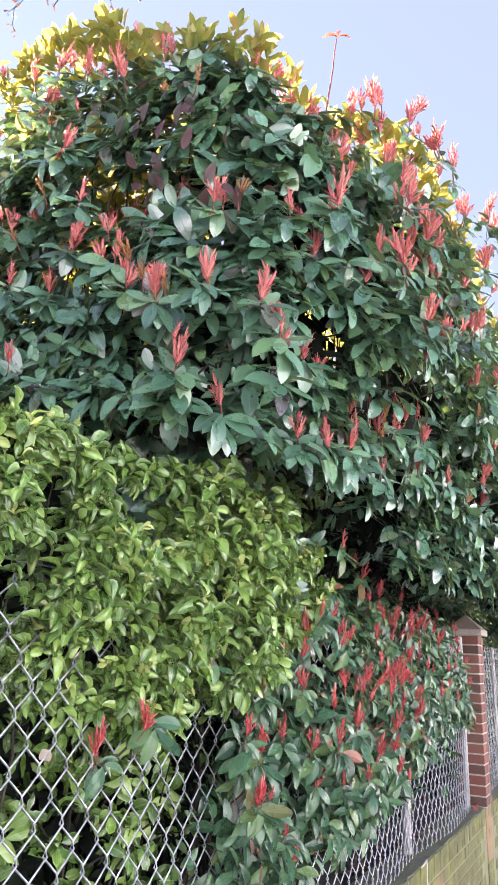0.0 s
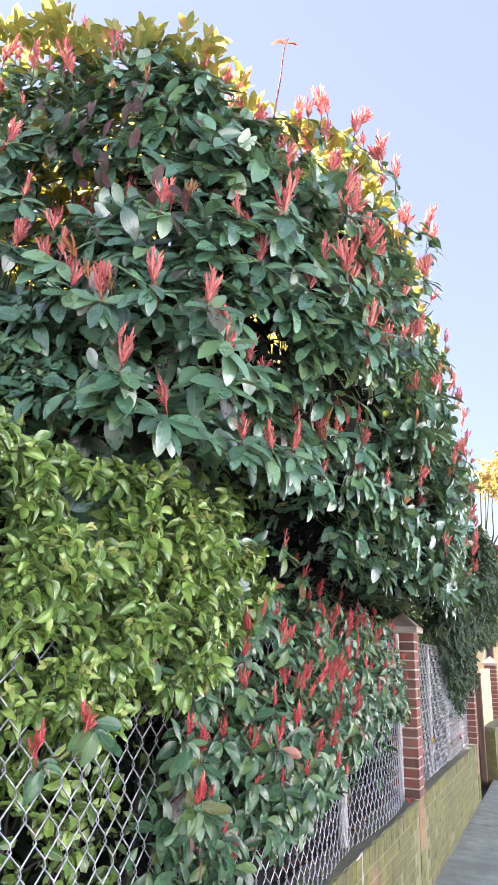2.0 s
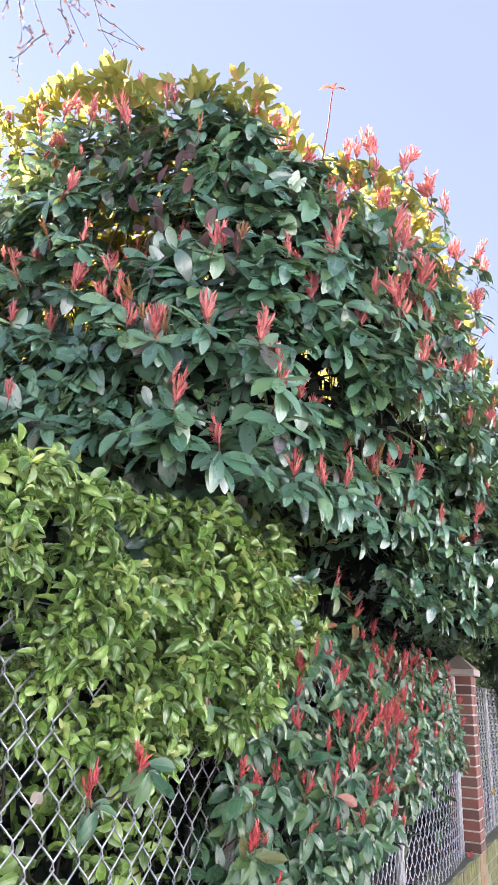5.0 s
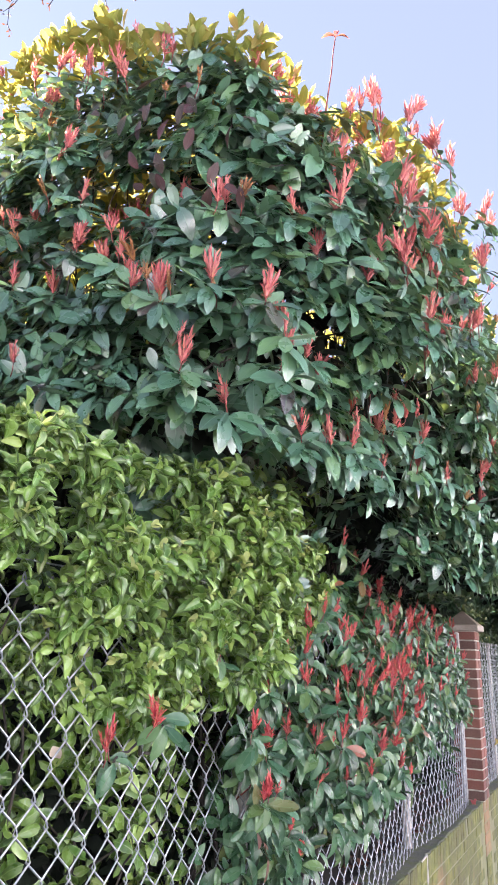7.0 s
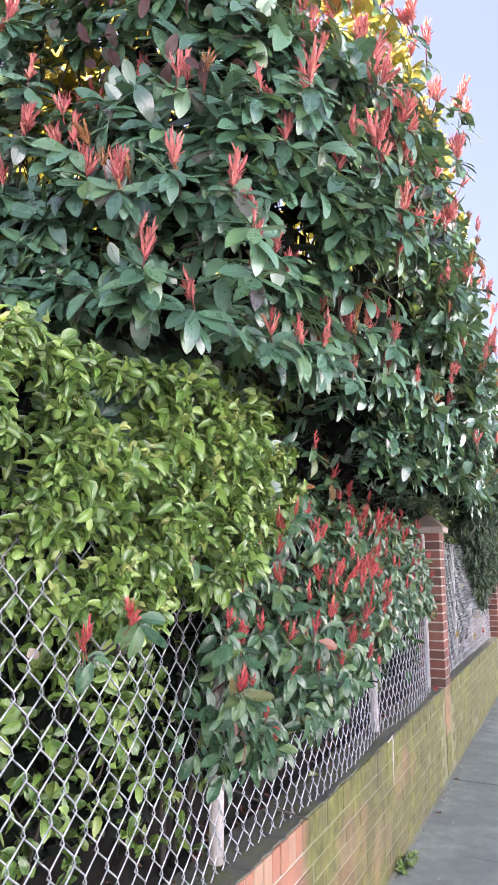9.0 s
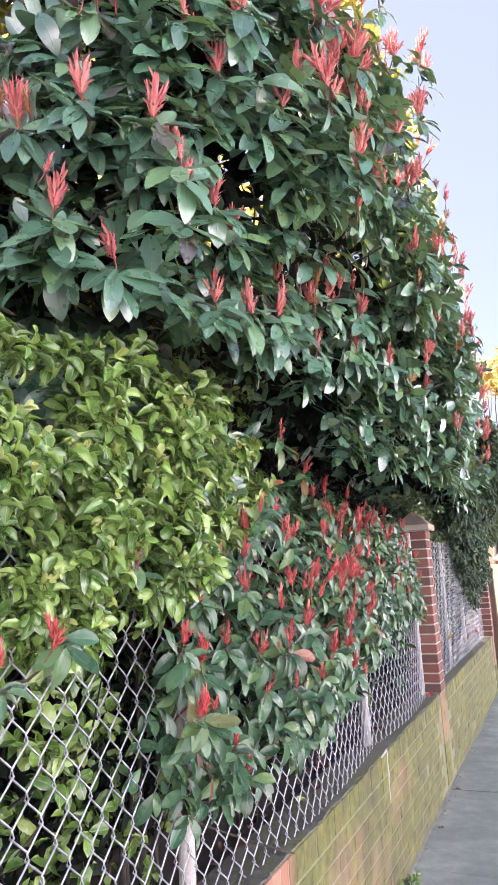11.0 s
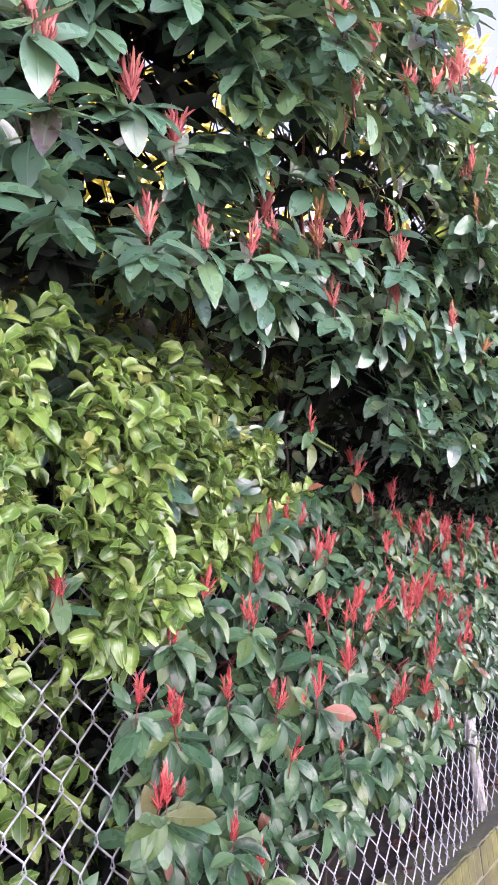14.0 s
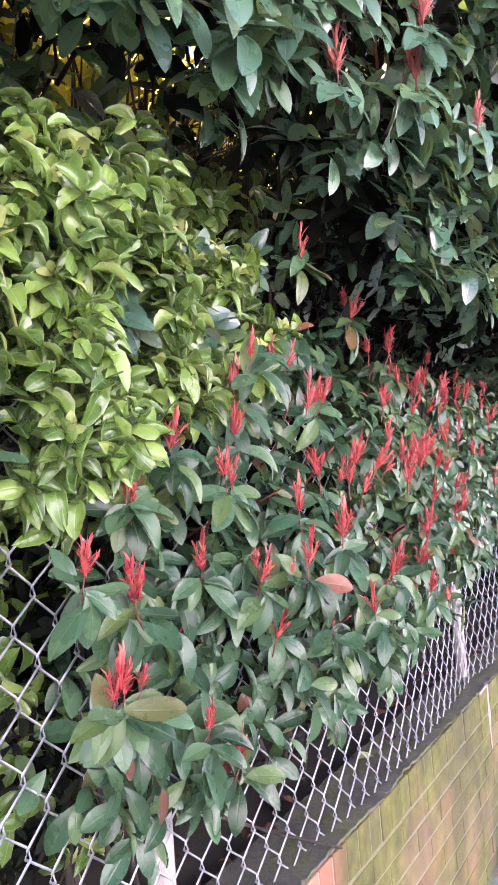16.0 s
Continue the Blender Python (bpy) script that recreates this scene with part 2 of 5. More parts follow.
def moss_material():
    """Old mortar under soot and moss."""
    m, t, b = material("mossy_mortar_top", 0.95)
    wide, fine = noise_at(t, 9, 5, 0.65), noise_at(t, 70, 4, 0.7)
    col = ramp(t, wide, [(0.32, (0.10, 0.103, 0.095)), (0.47, (0.135, 0.137, 0.115)), (0.6, (0.125, 0.14, 0.065)), (0.75, (0.19, 0.19, 0.165))])
    col = mix(t, ramp(t, fine, [(0.45, grey(0.0)), (0.75, grey(0.6))]), col, (0.07, 0.075, 0.05))
    t.links.new(col, b.inputs["Base Color"])
    bump(t, b, calc(t, "ADD", fine, wide), 0.9, 0.008)
    return m


def metal_material(name, dark, light, rough):
    m, t, b = material(name, rough, 0.75)
    n = noise_at(t, 45, 4)
    t.links.new(ramp(t, n, [(0.3, dark), (0.7, light)]), b.inputs["Base Color"])
    t.links.new(ramp(t, n, [(0.3, grey(rough + 0.1)), (0.7, grey(rough - 0.08))]), b.inputs["Roughness"])
    return m


BARK, TWIG = bark_material(), red_twig_material()
WALL_BRICK, PILLAR_BRICK = brick_material("mossy_brick", True), brick_material("red_brick", False)
FOOT_BRICK = brick_material("stained_brick", True, 0.4)
WALL_MORTAR, PILLAR_MORTAR = mortar_material(True), mortar_material(False)
WALL_TOP = moss_material()
CAP = concrete_material("cast_cap", (0.14, 0.11, 0.095), (0.30, 0.25, 0.21), 25)
PALE_CAP = concrete_material("pale_cast_cap", (0.24, 0.20, 0.17), (0.42, 0.37, 0.32), 25)
PAVING = paving_material()
SOIL = concrete_material("bare_earth", (0.035, 0.030, 0.026), (0.08, 0.072, 0.062), 20, 0.95)
ROAD = concrete_material("asphalt", (0.045, 0.045, 0.047), (0.07, 0.07, 0.072), 30)
# for the unseen bounce walls; blue-grey to cool the sheen on the leaves
FILL_WALL = concrete_material("grey_fill_wall", (0.38, 0.44, 0.53), (0.47, 0.53, 0.62), 10)
# low sun is put into this yellow; the faces in view get none
SUN_TINTED_STUCCO = concrete_material("sun_tinted_stucco", (0.46, 0.36, 0.19), (0.56, 0.46, 0.27), 10)
WIRE = metal_material("galvanised_wire", (0.26, 0.275, 0.30), (0.50, 0.52, 0.56), 0.42)
POST_PAINT = concrete_material("weathered_white_paint", (0.27, 0.25, 0.235), (0.48, 0.45, 0.43), 30, 0.6)
OLD_WOOD = concrete_material("dark_stained_wood", (0.05, 0.03, 0.02), (0.12, 0.07, 0.045), 14, 0.7)


# ---- builders ----
def part(name, mesh, mat, parent, label=""):
    """Links a mesh or bmesh, given in world metres, as one part of a thing whose Empty stands unturned at its base."""
    if isinstance(mesh, bmesh.types.BMesh):
        bm, mesh = mesh, bpy.data.meshes.new(name)
        bm.to_mesh(mesh)
        bm.free()
    if mat and not mesh.materials:
        mesh.materials.append(mat)
    ob = new(name, mesh)
    if parent:
        ob.parent = parent
        ob.matrix_parent_inverse = Matrix.Translation(-Vector(parent["base"]))
    if label:
        ob["label"] = label
    return ob


def thing(name, base, label, category, group="", kind=""):
    ob = new(name)
    ob.location = base
    ob["base"] = tuple(base)
    ob.empty_display_size = 0.1
    return tagged(ob, label, category, group, kind)


def box(bm, x0, x1, y0, y1, z0, z1, bevel=0.0):
    made = bmesh.ops.create_cube(bm, size=1, matrix=Matrix.LocRotScale(((x0 + x1) / 2, (y0 + y1) / 2, (z0 + z1) / 2), None, (x1 - x0, y1 - y0, z1 - z0)))
    if bevel:
        edges = list({e for v in made["verts"] for e in v.link_edges})
        bmesh.ops.bevel(bm, geom=edges, offset=bevel, segments=1, affect="EDGES")
    return bm


def tube(bm, points, radii, sides=6, close=True):
    """A tapered tube along a line of points."""
    pts = [Vector(p) for p in points]
    rings = []
    for i, p in enumerate(pts):
        d = (pts[min(i + 1, len(pts) - 1)] - pts[max(i - 1, 0)]).normalized()
        a = d.cross(Vector((0.31, 0.17, 0.93)) if abs(d.z) < 0.9 else Vector((1, 0, 0))).normalized()
        b = d.cross(a)
        r = radii[i] if isinstance(radii, (list, tuple)) else radii
        rings.append([bm.verts.new(p + r * (math.cos(k) * a + math.sin(k) * b)) for k in (2 * math.pi * j / sides for j in range(sides))])
    for lo, hi in zip(rings, rings[1:]):
        for j in range(sides):
            f = bm.faces.new((lo[j], lo[(j + 1) % sides], hi[(j + 1) % sides], hi[j]))
            f.smooth = True
    if close:
        bm.faces.new(rings[0][::-1])
        bm.faces.new(rings[-1])
    return bm


def leaf_faces(n):
    """The faces of a leaf with n points along its midrib, then n - 2 along each edge; the loops and their counts."""
    left, right = lambda i: n + i - 1, lambda i: 2 * n - 2 + i - 1
    faces = [(0, 1, left(1)), (0, right(1), 1), (n - 2, n - 1, left(n - 2)), (n - 2, right(n - 2), n - 1)]
    for i in range(1, n - 2):
        faces += [(i, i + 1, left(i + 1), left(i)), (i, right(i), right(i + 1), i + 1)]
    return np.array([i for f in faces for i in f]), np.array([len(f) for f in faces])


def cup_faces(n):
    """The faces of a cupped leaf: as above, with a line of points between midrib and edge on each side; then the edges."""
    faces = []
    for inner, outer, turn in ((n, 3 * n - 4, 1), (2 * n - 2, 4 * n - 6, -1)):
        a, b = lambda i, o=inner: o + i - 1, lambda i, o=outer: o + i - 1
        side = [(0, 1, a(1)), (0, a(1), b(1)), (n - 2, n - 1, a(n - 2)), (a(n - 2), n - 1, b(n - 2))]
        for i in range(1, n - 2):
            side += [(i, i + 1, a(i + 1), a(i)), (a(i), a(i + 1), b(i + 1), b(i))]
        faces += [f[::turn] for f in side]
    return np.array([i for f in faces for i in f]), np.array([len(f) for f in faces])


LEAF_LAYOUT = {n: leaf_faces(n) for n in (3, 4, 5, 9)}
LEAF_LAYOUT["cup"] = cup_faces(7)


def leaf_shape(width, fold, curl, wide_at=0.5, twist=0.0, n=9, wave=0.0, full=0.8):
    """The points of one leaf of length 1 along x, its upper side towards z; and their leaf coordinates."""
    s = (1 - np.cos(math.pi * np.linspace(0, 1, n) ** 0.92)) / 2 * 0.6 + 0.4 * np.linspace(0, 1, n)
    e = s[1:-1]
    hw = width / 2 * np.sin(math.pi * e ** (math.log(0.5) / math.log(wide_at))) ** full
    mid = np.stack([s, 0 * s, 0.10 * np.sin(math.pi * s) * curl - curl * s ** 2], 1)
    left, right = mid[1:-1].copy(), mid[1:-1].copy()
    left[:, 1] += hw
    right[:, 1] -= hw
    left[:, 2] += fold * hw + twist * hw * e + wave * np.sin(9 * e)
    right[:, 2] += fold * hw - twist * hw * e + wave * np.sin(9 * e + 2)
    uv = np.concatenate([np.stack([0 * s + 0.5, s], 1), np.stack([0 * e + 1, e], 1), np.stack([0 * e, e], 1)])
    return np.concatenate([mid, left, right]), uv, n


def cup_shape(width, cup, curl, wide_at=0.58, twist=0.0, wave=0.03, n=7):
    """The points of a leaf of length 1 whose blade bends up to raised, wavy edges."""
    s = (1 - np.cos(math.pi * np.linspace(0, 1, n))) / 2
    e = s[1:-1]
    hw = width / 2 * np.sin(math.pi * e ** (math.log(0.5) / math.log(wide_at))) ** 0.5
    mid = np.stack([s - 0.12 * abs(curl) * s ** 2, 0 * s, 0.10 * np.sin(math.pi * s) - curl * s ** 2.2], 1)
    lines, uvs = [mid], [np.stack([0 * s + 0.5, s], 1)]
    for out, up, u in ((0.62, 0.22, 0.31), (0.92, 1.0, 0.5)):
        for way in (1, -1):
            line = mid[1:-1].copy()
            line[:, 1] += way * out * hw
            line[:, 2] += up * cup * hw + way * twist * out * hw * (e - 0.3) + wave * out * np.sin(8 * e + 2 * way)
            lines.append(line)
            uvs.append(np.stack([0 * e + 0.5 + way * u, e], 1))
    return np.concatenate(lines), np.concatenate(uvs), "cup"


def coarse(shapes):
    """The same leaves with fewer points, for those deep inside."""
    keep = [0, 2, 4, 6, 8, 10, 12, 14, 17, 19, 21]
    return [(p[keep], uv[keep], 5) for p, uv, n in shapes]


def plain(shapes):
    """Fewer points still, for narrow shoots and for leaves deep inside."""
    keep = [0, 3, 6, 8, 11, 14, 18, 21]
    return [(p[keep], uv[keep], 4) for p, uv, n in shapes]


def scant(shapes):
    """The fewest points, for leaves far behind the others that only thicken the shade."""
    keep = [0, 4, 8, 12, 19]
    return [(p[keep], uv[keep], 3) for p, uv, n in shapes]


def leaf_frames(at, along, normal):
    x = along / np.linalg.norm(along, axis=1, keepdims=True)
    z = normal - (normal * x).sum(1, keepdims=True) * x
    z /= np.linalg.norm(z, axis=1, keepdims=True) + 1e-9
    y = np.cross(z, x)
    return x, y, z


def leaf_mesh(name, shapes, at, along, normal, length, pick):
    """Many leaves as one mesh."""
    x, y, z = leaf_frames(at, along, normal)
    local = np.stack([s[0] for s in shapes])[pick] * length[:, None, None]
    pts = at[:, None, :] + local[..., :1] * x[:, None] + local[..., 1:2] * y[:, None] + local[..., 2:] * z[:, None]
    n, each = len(at), len(shapes[0][0])
    around, counts = LEAF_LAYOUT[shapes[0][2]]
    me = bpy.data.meshes.new(name)
    me.vertices.add(each * n)
    me.vertices.foreach_set("co", pts.reshape(-1).astype(np.float32))
    loops = (around[None] + each * np.arange(n)[:, None]).reshape(-1)
    me.loops.add(len(loops))
    me.loops.foreach_set("vertex_index", loops.astype(np.int32))
    sizes = np.tile(counts, n)
    me.polygons.add(len(sizes))
    me.polygons.foreach_set("loop_start", np.concatenate([[0], np.cumsum(sizes)[:-1]]).astype(np.int32))
    me.polygons.foreach_set("use_smooth", np.ones(len(sizes), dtype=bool))
    uv = me.uv_layers.new(name="UVMap")
    uv.data.foreach_set("uv", np.tile(shapes[0][1][around], (n, 1)).reshape(-1).astype(np.float32))
    me.update(calc_edges=True)
    return me


class Leaves:
    """Collects leaves; then the first ones become parts of their own and the rest one joined part."""

    def __init__(self, seed):
        self.rng = np.random.default_rng(seed)
        self.rows = []

    def add(self, at, along, normal, length):
        self.rows.append((*at, *along, *normal, length))

    def whorl(self, at, axis, count, length, spread=(60, 105), droop=0.35, back=0.05, face=(0.0, 0.0, 0.0), loose=0.34):
        """A whorl of leaves round the end of a twig, that hang over."""
        r = self.rng
        axis = np.array(axis) / np.linalg.norm(axis)
        side = np.cross(axis, (0.2, 0.9, 0.35))
        side /= np.linalg.norm(side)
        up = np.cross(axis, side)
        turn = r.uniform(0, 6.28)
        for i in range(count):
            a = turn + i * 2.4 + r.normal(0, 0.25)
            open_ = math.radians(r.uniform(*spread))
            out = math.cos(a) * side + math.sin(a) * up
            d = math.cos(open_) * axis + math.sin(open_) * out
            d += r.normal(0, 0.16, 3)
            d[2] -= droop * r.uniform(0.1, 1.5)
            n = axis - 0.4 * math.cos(open_) * out + r.normal(0, loose, 3) + np.array(face)
            self.add(at - axis * back * r.uniform(0, 1.0), d, n, length * r.uniform(0.68, 1.15))

    def fan(self, at, out, count, length):
        """Leaves spread like an umbrella below a shoot, their upper sides outwards and up."""
        r = self.rng
        side = np.cross((0, 0, 1.0), out)
        side /= np.linalg.norm(side)
        for i in range(count):
            a = -0.25 + (math.pi + 0.5) * (i + r.uniform(0.2, 0.8)) / count
            d = math.cos(a) * side - math.sin(a) * np.array((0, 0, 1.0)) * r.uniform(0.7, 1.1) + out * r.uniform(0.15, 0.75)
            n = out * 0.8 + np.array((0, 0, 0.75)) + r.normal(0, 0.16, 3)
            self.add(at + r.normal(0, 0.006, 3) - np.array((0, 0, r.uniform(0.0, 0.03))), d, n, length * r.uniform(0.72, 1.1))
        for i in range(3):
            a = r.uniform(0, 6.28)
            d = math.cos(a) * side + math.sin(a) * np.array((0, 0, 0.8)) + out * 0.2
            self.add(at - out * 0.03 - np.array((0, 0, 0.02)), d, out + np.array((0, 0, 0.6)) + r.normal(0, 0.2, 3), length * r.uniform(0.7, 1.0))

    def split(self, start, seed):
        """Takes the rows from start on into a collection of their own."""
        other = Leaves(seed)
        self.rows, other.rows = self.rows[:start], self.rows[start:]
        return other

    def build(self, shapes, mat, parent, name="foliage", single=0, near=None, label=""):
        data = np.array(self.rows)
        pick = self.rng.integers(0, len(shapes), len(data))
        if single:
            order = np.argsort(near(data), kind="stable")
            data, pick = data[order], pick[order]
            meshes = []
            for i in range(len(shapes)):
                one = leaf_mesh("leaf", shapes[i:i + 1], np.zeros((1, 3)), np.array([[1.0, 0, 0]]), np.array([[0, 0, 1.0]]), np.ones(1), np.zeros(1, dtype=int))
                one.materials.append(mat)
                meshes.append(one)
            x, y, z = leaf_frames(data[:single, :3], data[:single, 3:6], data[:single, 6:9])
            for i in range(single):
                ob = part("leaf", meshes[pick[i]], None, parent)
                m = np.eye(4)
                m[:3, 0], m[:3, 1], m[:3, 2], m[:3, 3] = x[i] * data[i, 9], y[i] * data[i, 9], z[i] * data[i, 9], data[i, :3]
                ob.matrix_basis = Matrix(m.tolist())
            data, pick = data[single:], pick[single:]
        me = leaf_mesh(name, shapes, data[:, :3], data[:, 3:6], data[:, 6:9], data[:, 9], pick)
        ob = part(name, me, mat, parent, label)
        ob["kind"] = "stuff"
        return ob


def shoot_mesh(seed, spikes, height, mat):
    """Spikes of tight narrow young leaves that fan up from one point, along z."""
    r = np.random.default_rng(seed)
    rows = []
    for k in range(spikes):
        turn, open_ = 2.4 * k + r.normal(0, 0.3), (0.0 if k == 0 else r.uniform(0.22, 0.5))
        way = np.array((math.sin(open_) * math.cos(turn), math.sin(open_) * math.sin(turn), math.cos(open_)))
        tall_ = height * (1.0 if k == 0 else r.uniform(0.6, 0.95))
        for i in range(15):
            f = i / 14
            a = 2.4 * i + r.normal(0, 0.4)
            out = np.array((math.cos(a), math.sin(a), 0))
            at = way * tall_ * (-0.08 + 0.70 * f) + out * 0.003
            d = way + out * r.uniform(0.12, 0.75) * (1.25 - 0.7 * f)
            rows.append((*at, *d, *(-out + np.array((0, 0, 0.2))), tall_ * r.uniform(0.20, 0.38)))
        for i in range(3):
            a = r.uniform(0, 6.28)
            rows.append((*(way * tall_ * r.uniform(-0.05, 0.2)), math.cos(a), math.sin(a), r.uniform(0.1, 0.7), 0, 0, 1, height * r.uniform(0.10, 0.2)))
    data = np.array(rows)
    shapes = plain([leaf_shape(0.24, 0.7, -0.18, 0.45), leaf_shape(0.19, 0.9, -0.25, 0.5), leaf_shape(0.28, 0.6, 0.18, 0.5)])
    me = leaf_mesh("red_shoot", shapes, data[:, :3], data[:, 3:6], data[:, 6:9], data[:, 9], r.integers(0, 3, len(rows)))
    me.materials.append(mat)
    return me


CORAL_SHOOTS = [shoot_mesh(i, n, 0.104, SHOOT) for i, n in enumerate((4, 5, 4, 7, 3, 6))]
CRIMSON_SHOOTS = [shoot_mesh(i + 20, n, 0.108, CRIMSON) for i, n in enumerate((2, 4, 2, 5, 3, 3))]


BRONZE_SHOOTS = [shoot_mesh(i + 40, n, 0.085, BRONZE) for i, n in enumerate((3, 4, 2, 5))]
SHOOT_STEM = bpy.data.meshes.new("stem")
bm = tube(bmesh.new(), [(0, 0, 0.02), (0.002, 0.001, -0.02), (-0.003, 0.002, -0.04), (-0.010, 0.0, -0.06)], [0.0015, 0.002, 0.0022, 0.0022], 5)
bm.to_mesh(SHOOT_STEM)
bm.free()
SHOOT_STEM.materials.append(TWIG)


def red_shoot(parent, at, axis, scale, rng, kinds=CORAL_SHOOTS):
    ob = part("red_shoot", kinds[int(rng.integers(0, len(kinds)))], None, parent)
    q = Vector(axis).to_track_quat("Z", "Y").to_matrix().to_4x4()
    ob.matrix_basis = Matrix.Translation(at) @ q @ Matrix.Rotation(float(rng.uniform(0, 6.28)), 4, "Z") @ Matrix.Scale(scale, 4)
    stem = new("stem", SHOOT_STEM)
    stem.parent = ob
    return ob


BROAD = [leaf_shape(0.45, 0.22, 0.22, 0.56, wave=0.008, full=0.7), leaf_shape(0.41, 0.32, 0.10, 0.53, 0.15, full=0.72), leaf_shape(0.48, 0.15, 0.32, 0.58, -0.15, wave=0.012, full=0.66), leaf_shape(0.40, 0.38, 0.18, 0.55, full=0.7), leaf_shape(0.46, 0.2, -0.08, 0.57, full=0.68)]
NARROW = [leaf_shape(0.43, 0.42, 0.28, 0.57, wave=0.016, full=0.78), leaf_shape(0.44, 0.34, 0.15, 0.56, 0.3, wave=0.01, full=0.76), leaf_shape(0.40, 0.6, 0.38, 0.58, -0.3, wave=0.014, full=0.8), leaf_shape(0.42, 0.38, -0.15, 0.57, wave=0.022, full=0.76), leaf_shape(0.41, 0.65, 0.45, 0.56, 0.45, wave=0.024, full=0.78), leaf_shape(0.44, -0.15, 0.35, 0.57, 0.2, wave=0.02, full=0.77)]
ROUND = [leaf_shape(0.58, 0.9, 0.45, 0.60, wave=0.03, full=0.5), leaf_shape(0.54, 1.15, 0.62, 0.58, 0.4, wave=0.05, full=0.5), leaf_shape(0.58, 0.7, 0.35, 0.61, -0.35, wave=0.03, full=0.48), leaf_shape(0.55, -0.5, 0.55, 0.58, 0.3, wave=0.04, full=0.47), leaf_shape(0.56, 0.7, -0.3, 0.60, 0.3, wave=0.04, full=0.46), leaf_shape(0.56, -0.35, 0.7, 0.59, -0.3, wave=0.05, full=0.46)]
CUPPED = [cup_shape(0.58, 0.75, 0.35), cup_shape(0.54, 1.0, 0.55, twist=0.5), cup_shape(0.62, 0.5, 0.25, twist=-0.4), cup_shape(0.56, -0.5, 0.45, wave=0.05), cup_shape(0.58, 0.9, -0.1, twist=0.4), cup_shape(0.60, 0.65, 0.75, twist=-0.5, wave=0.05)]
CURLED = [leaf_shape(0.5, 0.9, 0.35, 0.55, 0.5, wave=0.04), leaf_shape(0.45, 1.1, 0.25, 0.5, -0.6, wave=0.05), leaf_shape(0.55, 0.7, -0.3, 0.55, 0.4, wave=0.04)]


# ---- ground ----
FENCE_TOP, WALL_H, FACE = 1.93, 0.70, 0.115
bm = bmesh.new()
bmesh.ops.create_grid(bm, x_segments=1, y_segments=1, size=1500, matrix=Matrix.Translation((0, 0, -0.12)))
tagged(part("ground", bm, ROAD, None), "dark asphalt ground beyond the pavement", "ground", kind="structure")
tagged(part("road", box(bmesh.new(), 2.35, 9.0, -30, 60, -0.118, -0.10), ROAD, None), "plain dark asphalt road beside the pavement", "road", kind="structure")
tagged(part("kerb", box(bmesh.new(), 2.2, 2.345, -30, 60, -0.115, 0.0, 0.015), CAP, None), "pale concrete kerb along the pavement", "kerb", kind="structure")
tagged(part("garden_ground", box(bmesh.new(), -14, -0.125, -12, 14.2, -0.11, 0.672), SOIL, None), "bare dark brown earth behind the low wall", "earth", kind="structure")
# unseen wall, added to bounce sunlight onto the hedge's street face
tagged(part("wall_opposite", box(bmesh.new(), 13.0, 13.4, -30, 60, -0.11, 6.5), FILL_WALL, None), "unseen plain grey wall across the road, added to bounce light", "wall", kind="structure")
# a second unseen wall, angled to bounce sunlight onto the hedge's near end
b = box(bmesh.new(), -24.0, 0.0, -0.4, 0.0, -0.11, 6.5)
b.transform(pose(13.2, -4.0, 0, 0, 0, 45))
tagged(part("wall_behind", b, FILL_WALL, None), "unseen plain grey wall behind the view, added to bounce light", "wall", kind="structure")
pavement = thing("pavement", (1.1, 0, 0), "grey concrete pavement laid in long bays with dark joints", "pavement", kind="structure")
part("bed", box(bmesh.new(), 0.117, 2.195, -30, 60, -0.11, -0.012), SOIL, pavement)
slab = bpy.data.meshes.new("slab")
bm = box(bmesh.new(), 0.125, 2.192, -0.735, 0.735, -0.01, 0.0, 0.004)
bm.to_mesh(slab)
bm.free()
slab.materials.append(PAVING)
for i in range(-4, 22):
    part("slab", slab, None, pavement).matrix_basis = pose(0, 5.29 + 1.482 * (i - 2), 0.003 * math.sin(i * 2.7))


# ---- brick wall with pillars ----
def brick_mesh(sx, sy, sz, mat, bevel=0.004):
    me = bpy.data.meshes.new("brick")
    b = box(bmesh.new(), -sx / 2, sx / 2, -sy / 2, sy / 2, -sz / 2, sz / 2, bevel)
    b.to_mesh(me)
    b.free()
    me.materials.append(mat)
    return me


WALL_END = 10.35
garden_wall = thing("wall_garden", (0, 4, 0), "low red brick garden wall under green algae", "brick wall", kind="structure")
part("core", box(bmesh.new(), -0.098, FACE - 0.0025, -6, WALL_END, -0.1, WALL_H - 0.008), WALL_MORTAR, garden_wall)
rng = np.random.default_rng(3)
bm = bmesh.new()
box(bm, -0.1, FACE - 0.006, -6, WALL_END, WALL_H - 0.006, WALL_H + 0.003, 0.003)
bmesh.ops.subdivide_edges(bm, edges=[e for e in bm.edges if e.calc_length() > 5], cuts=900, use_grid_fill=True)
for v in bm.verts:
    front = v.co.x > 0
    v.co.z += 0.006 * noise.noise(v.co * 9) + 0.004 * noise.noise(v.co * 31)
    if front:
        v.co.x += 0.005 * noise.noise(v.co * 5) + 0.009 * noise.noise(v.co * 23) + 0.007 * noise.noise(v.co * 60)
part("weathered_top", bm, WALL_TOP, garden_wall, "dark dirty mortar on top")


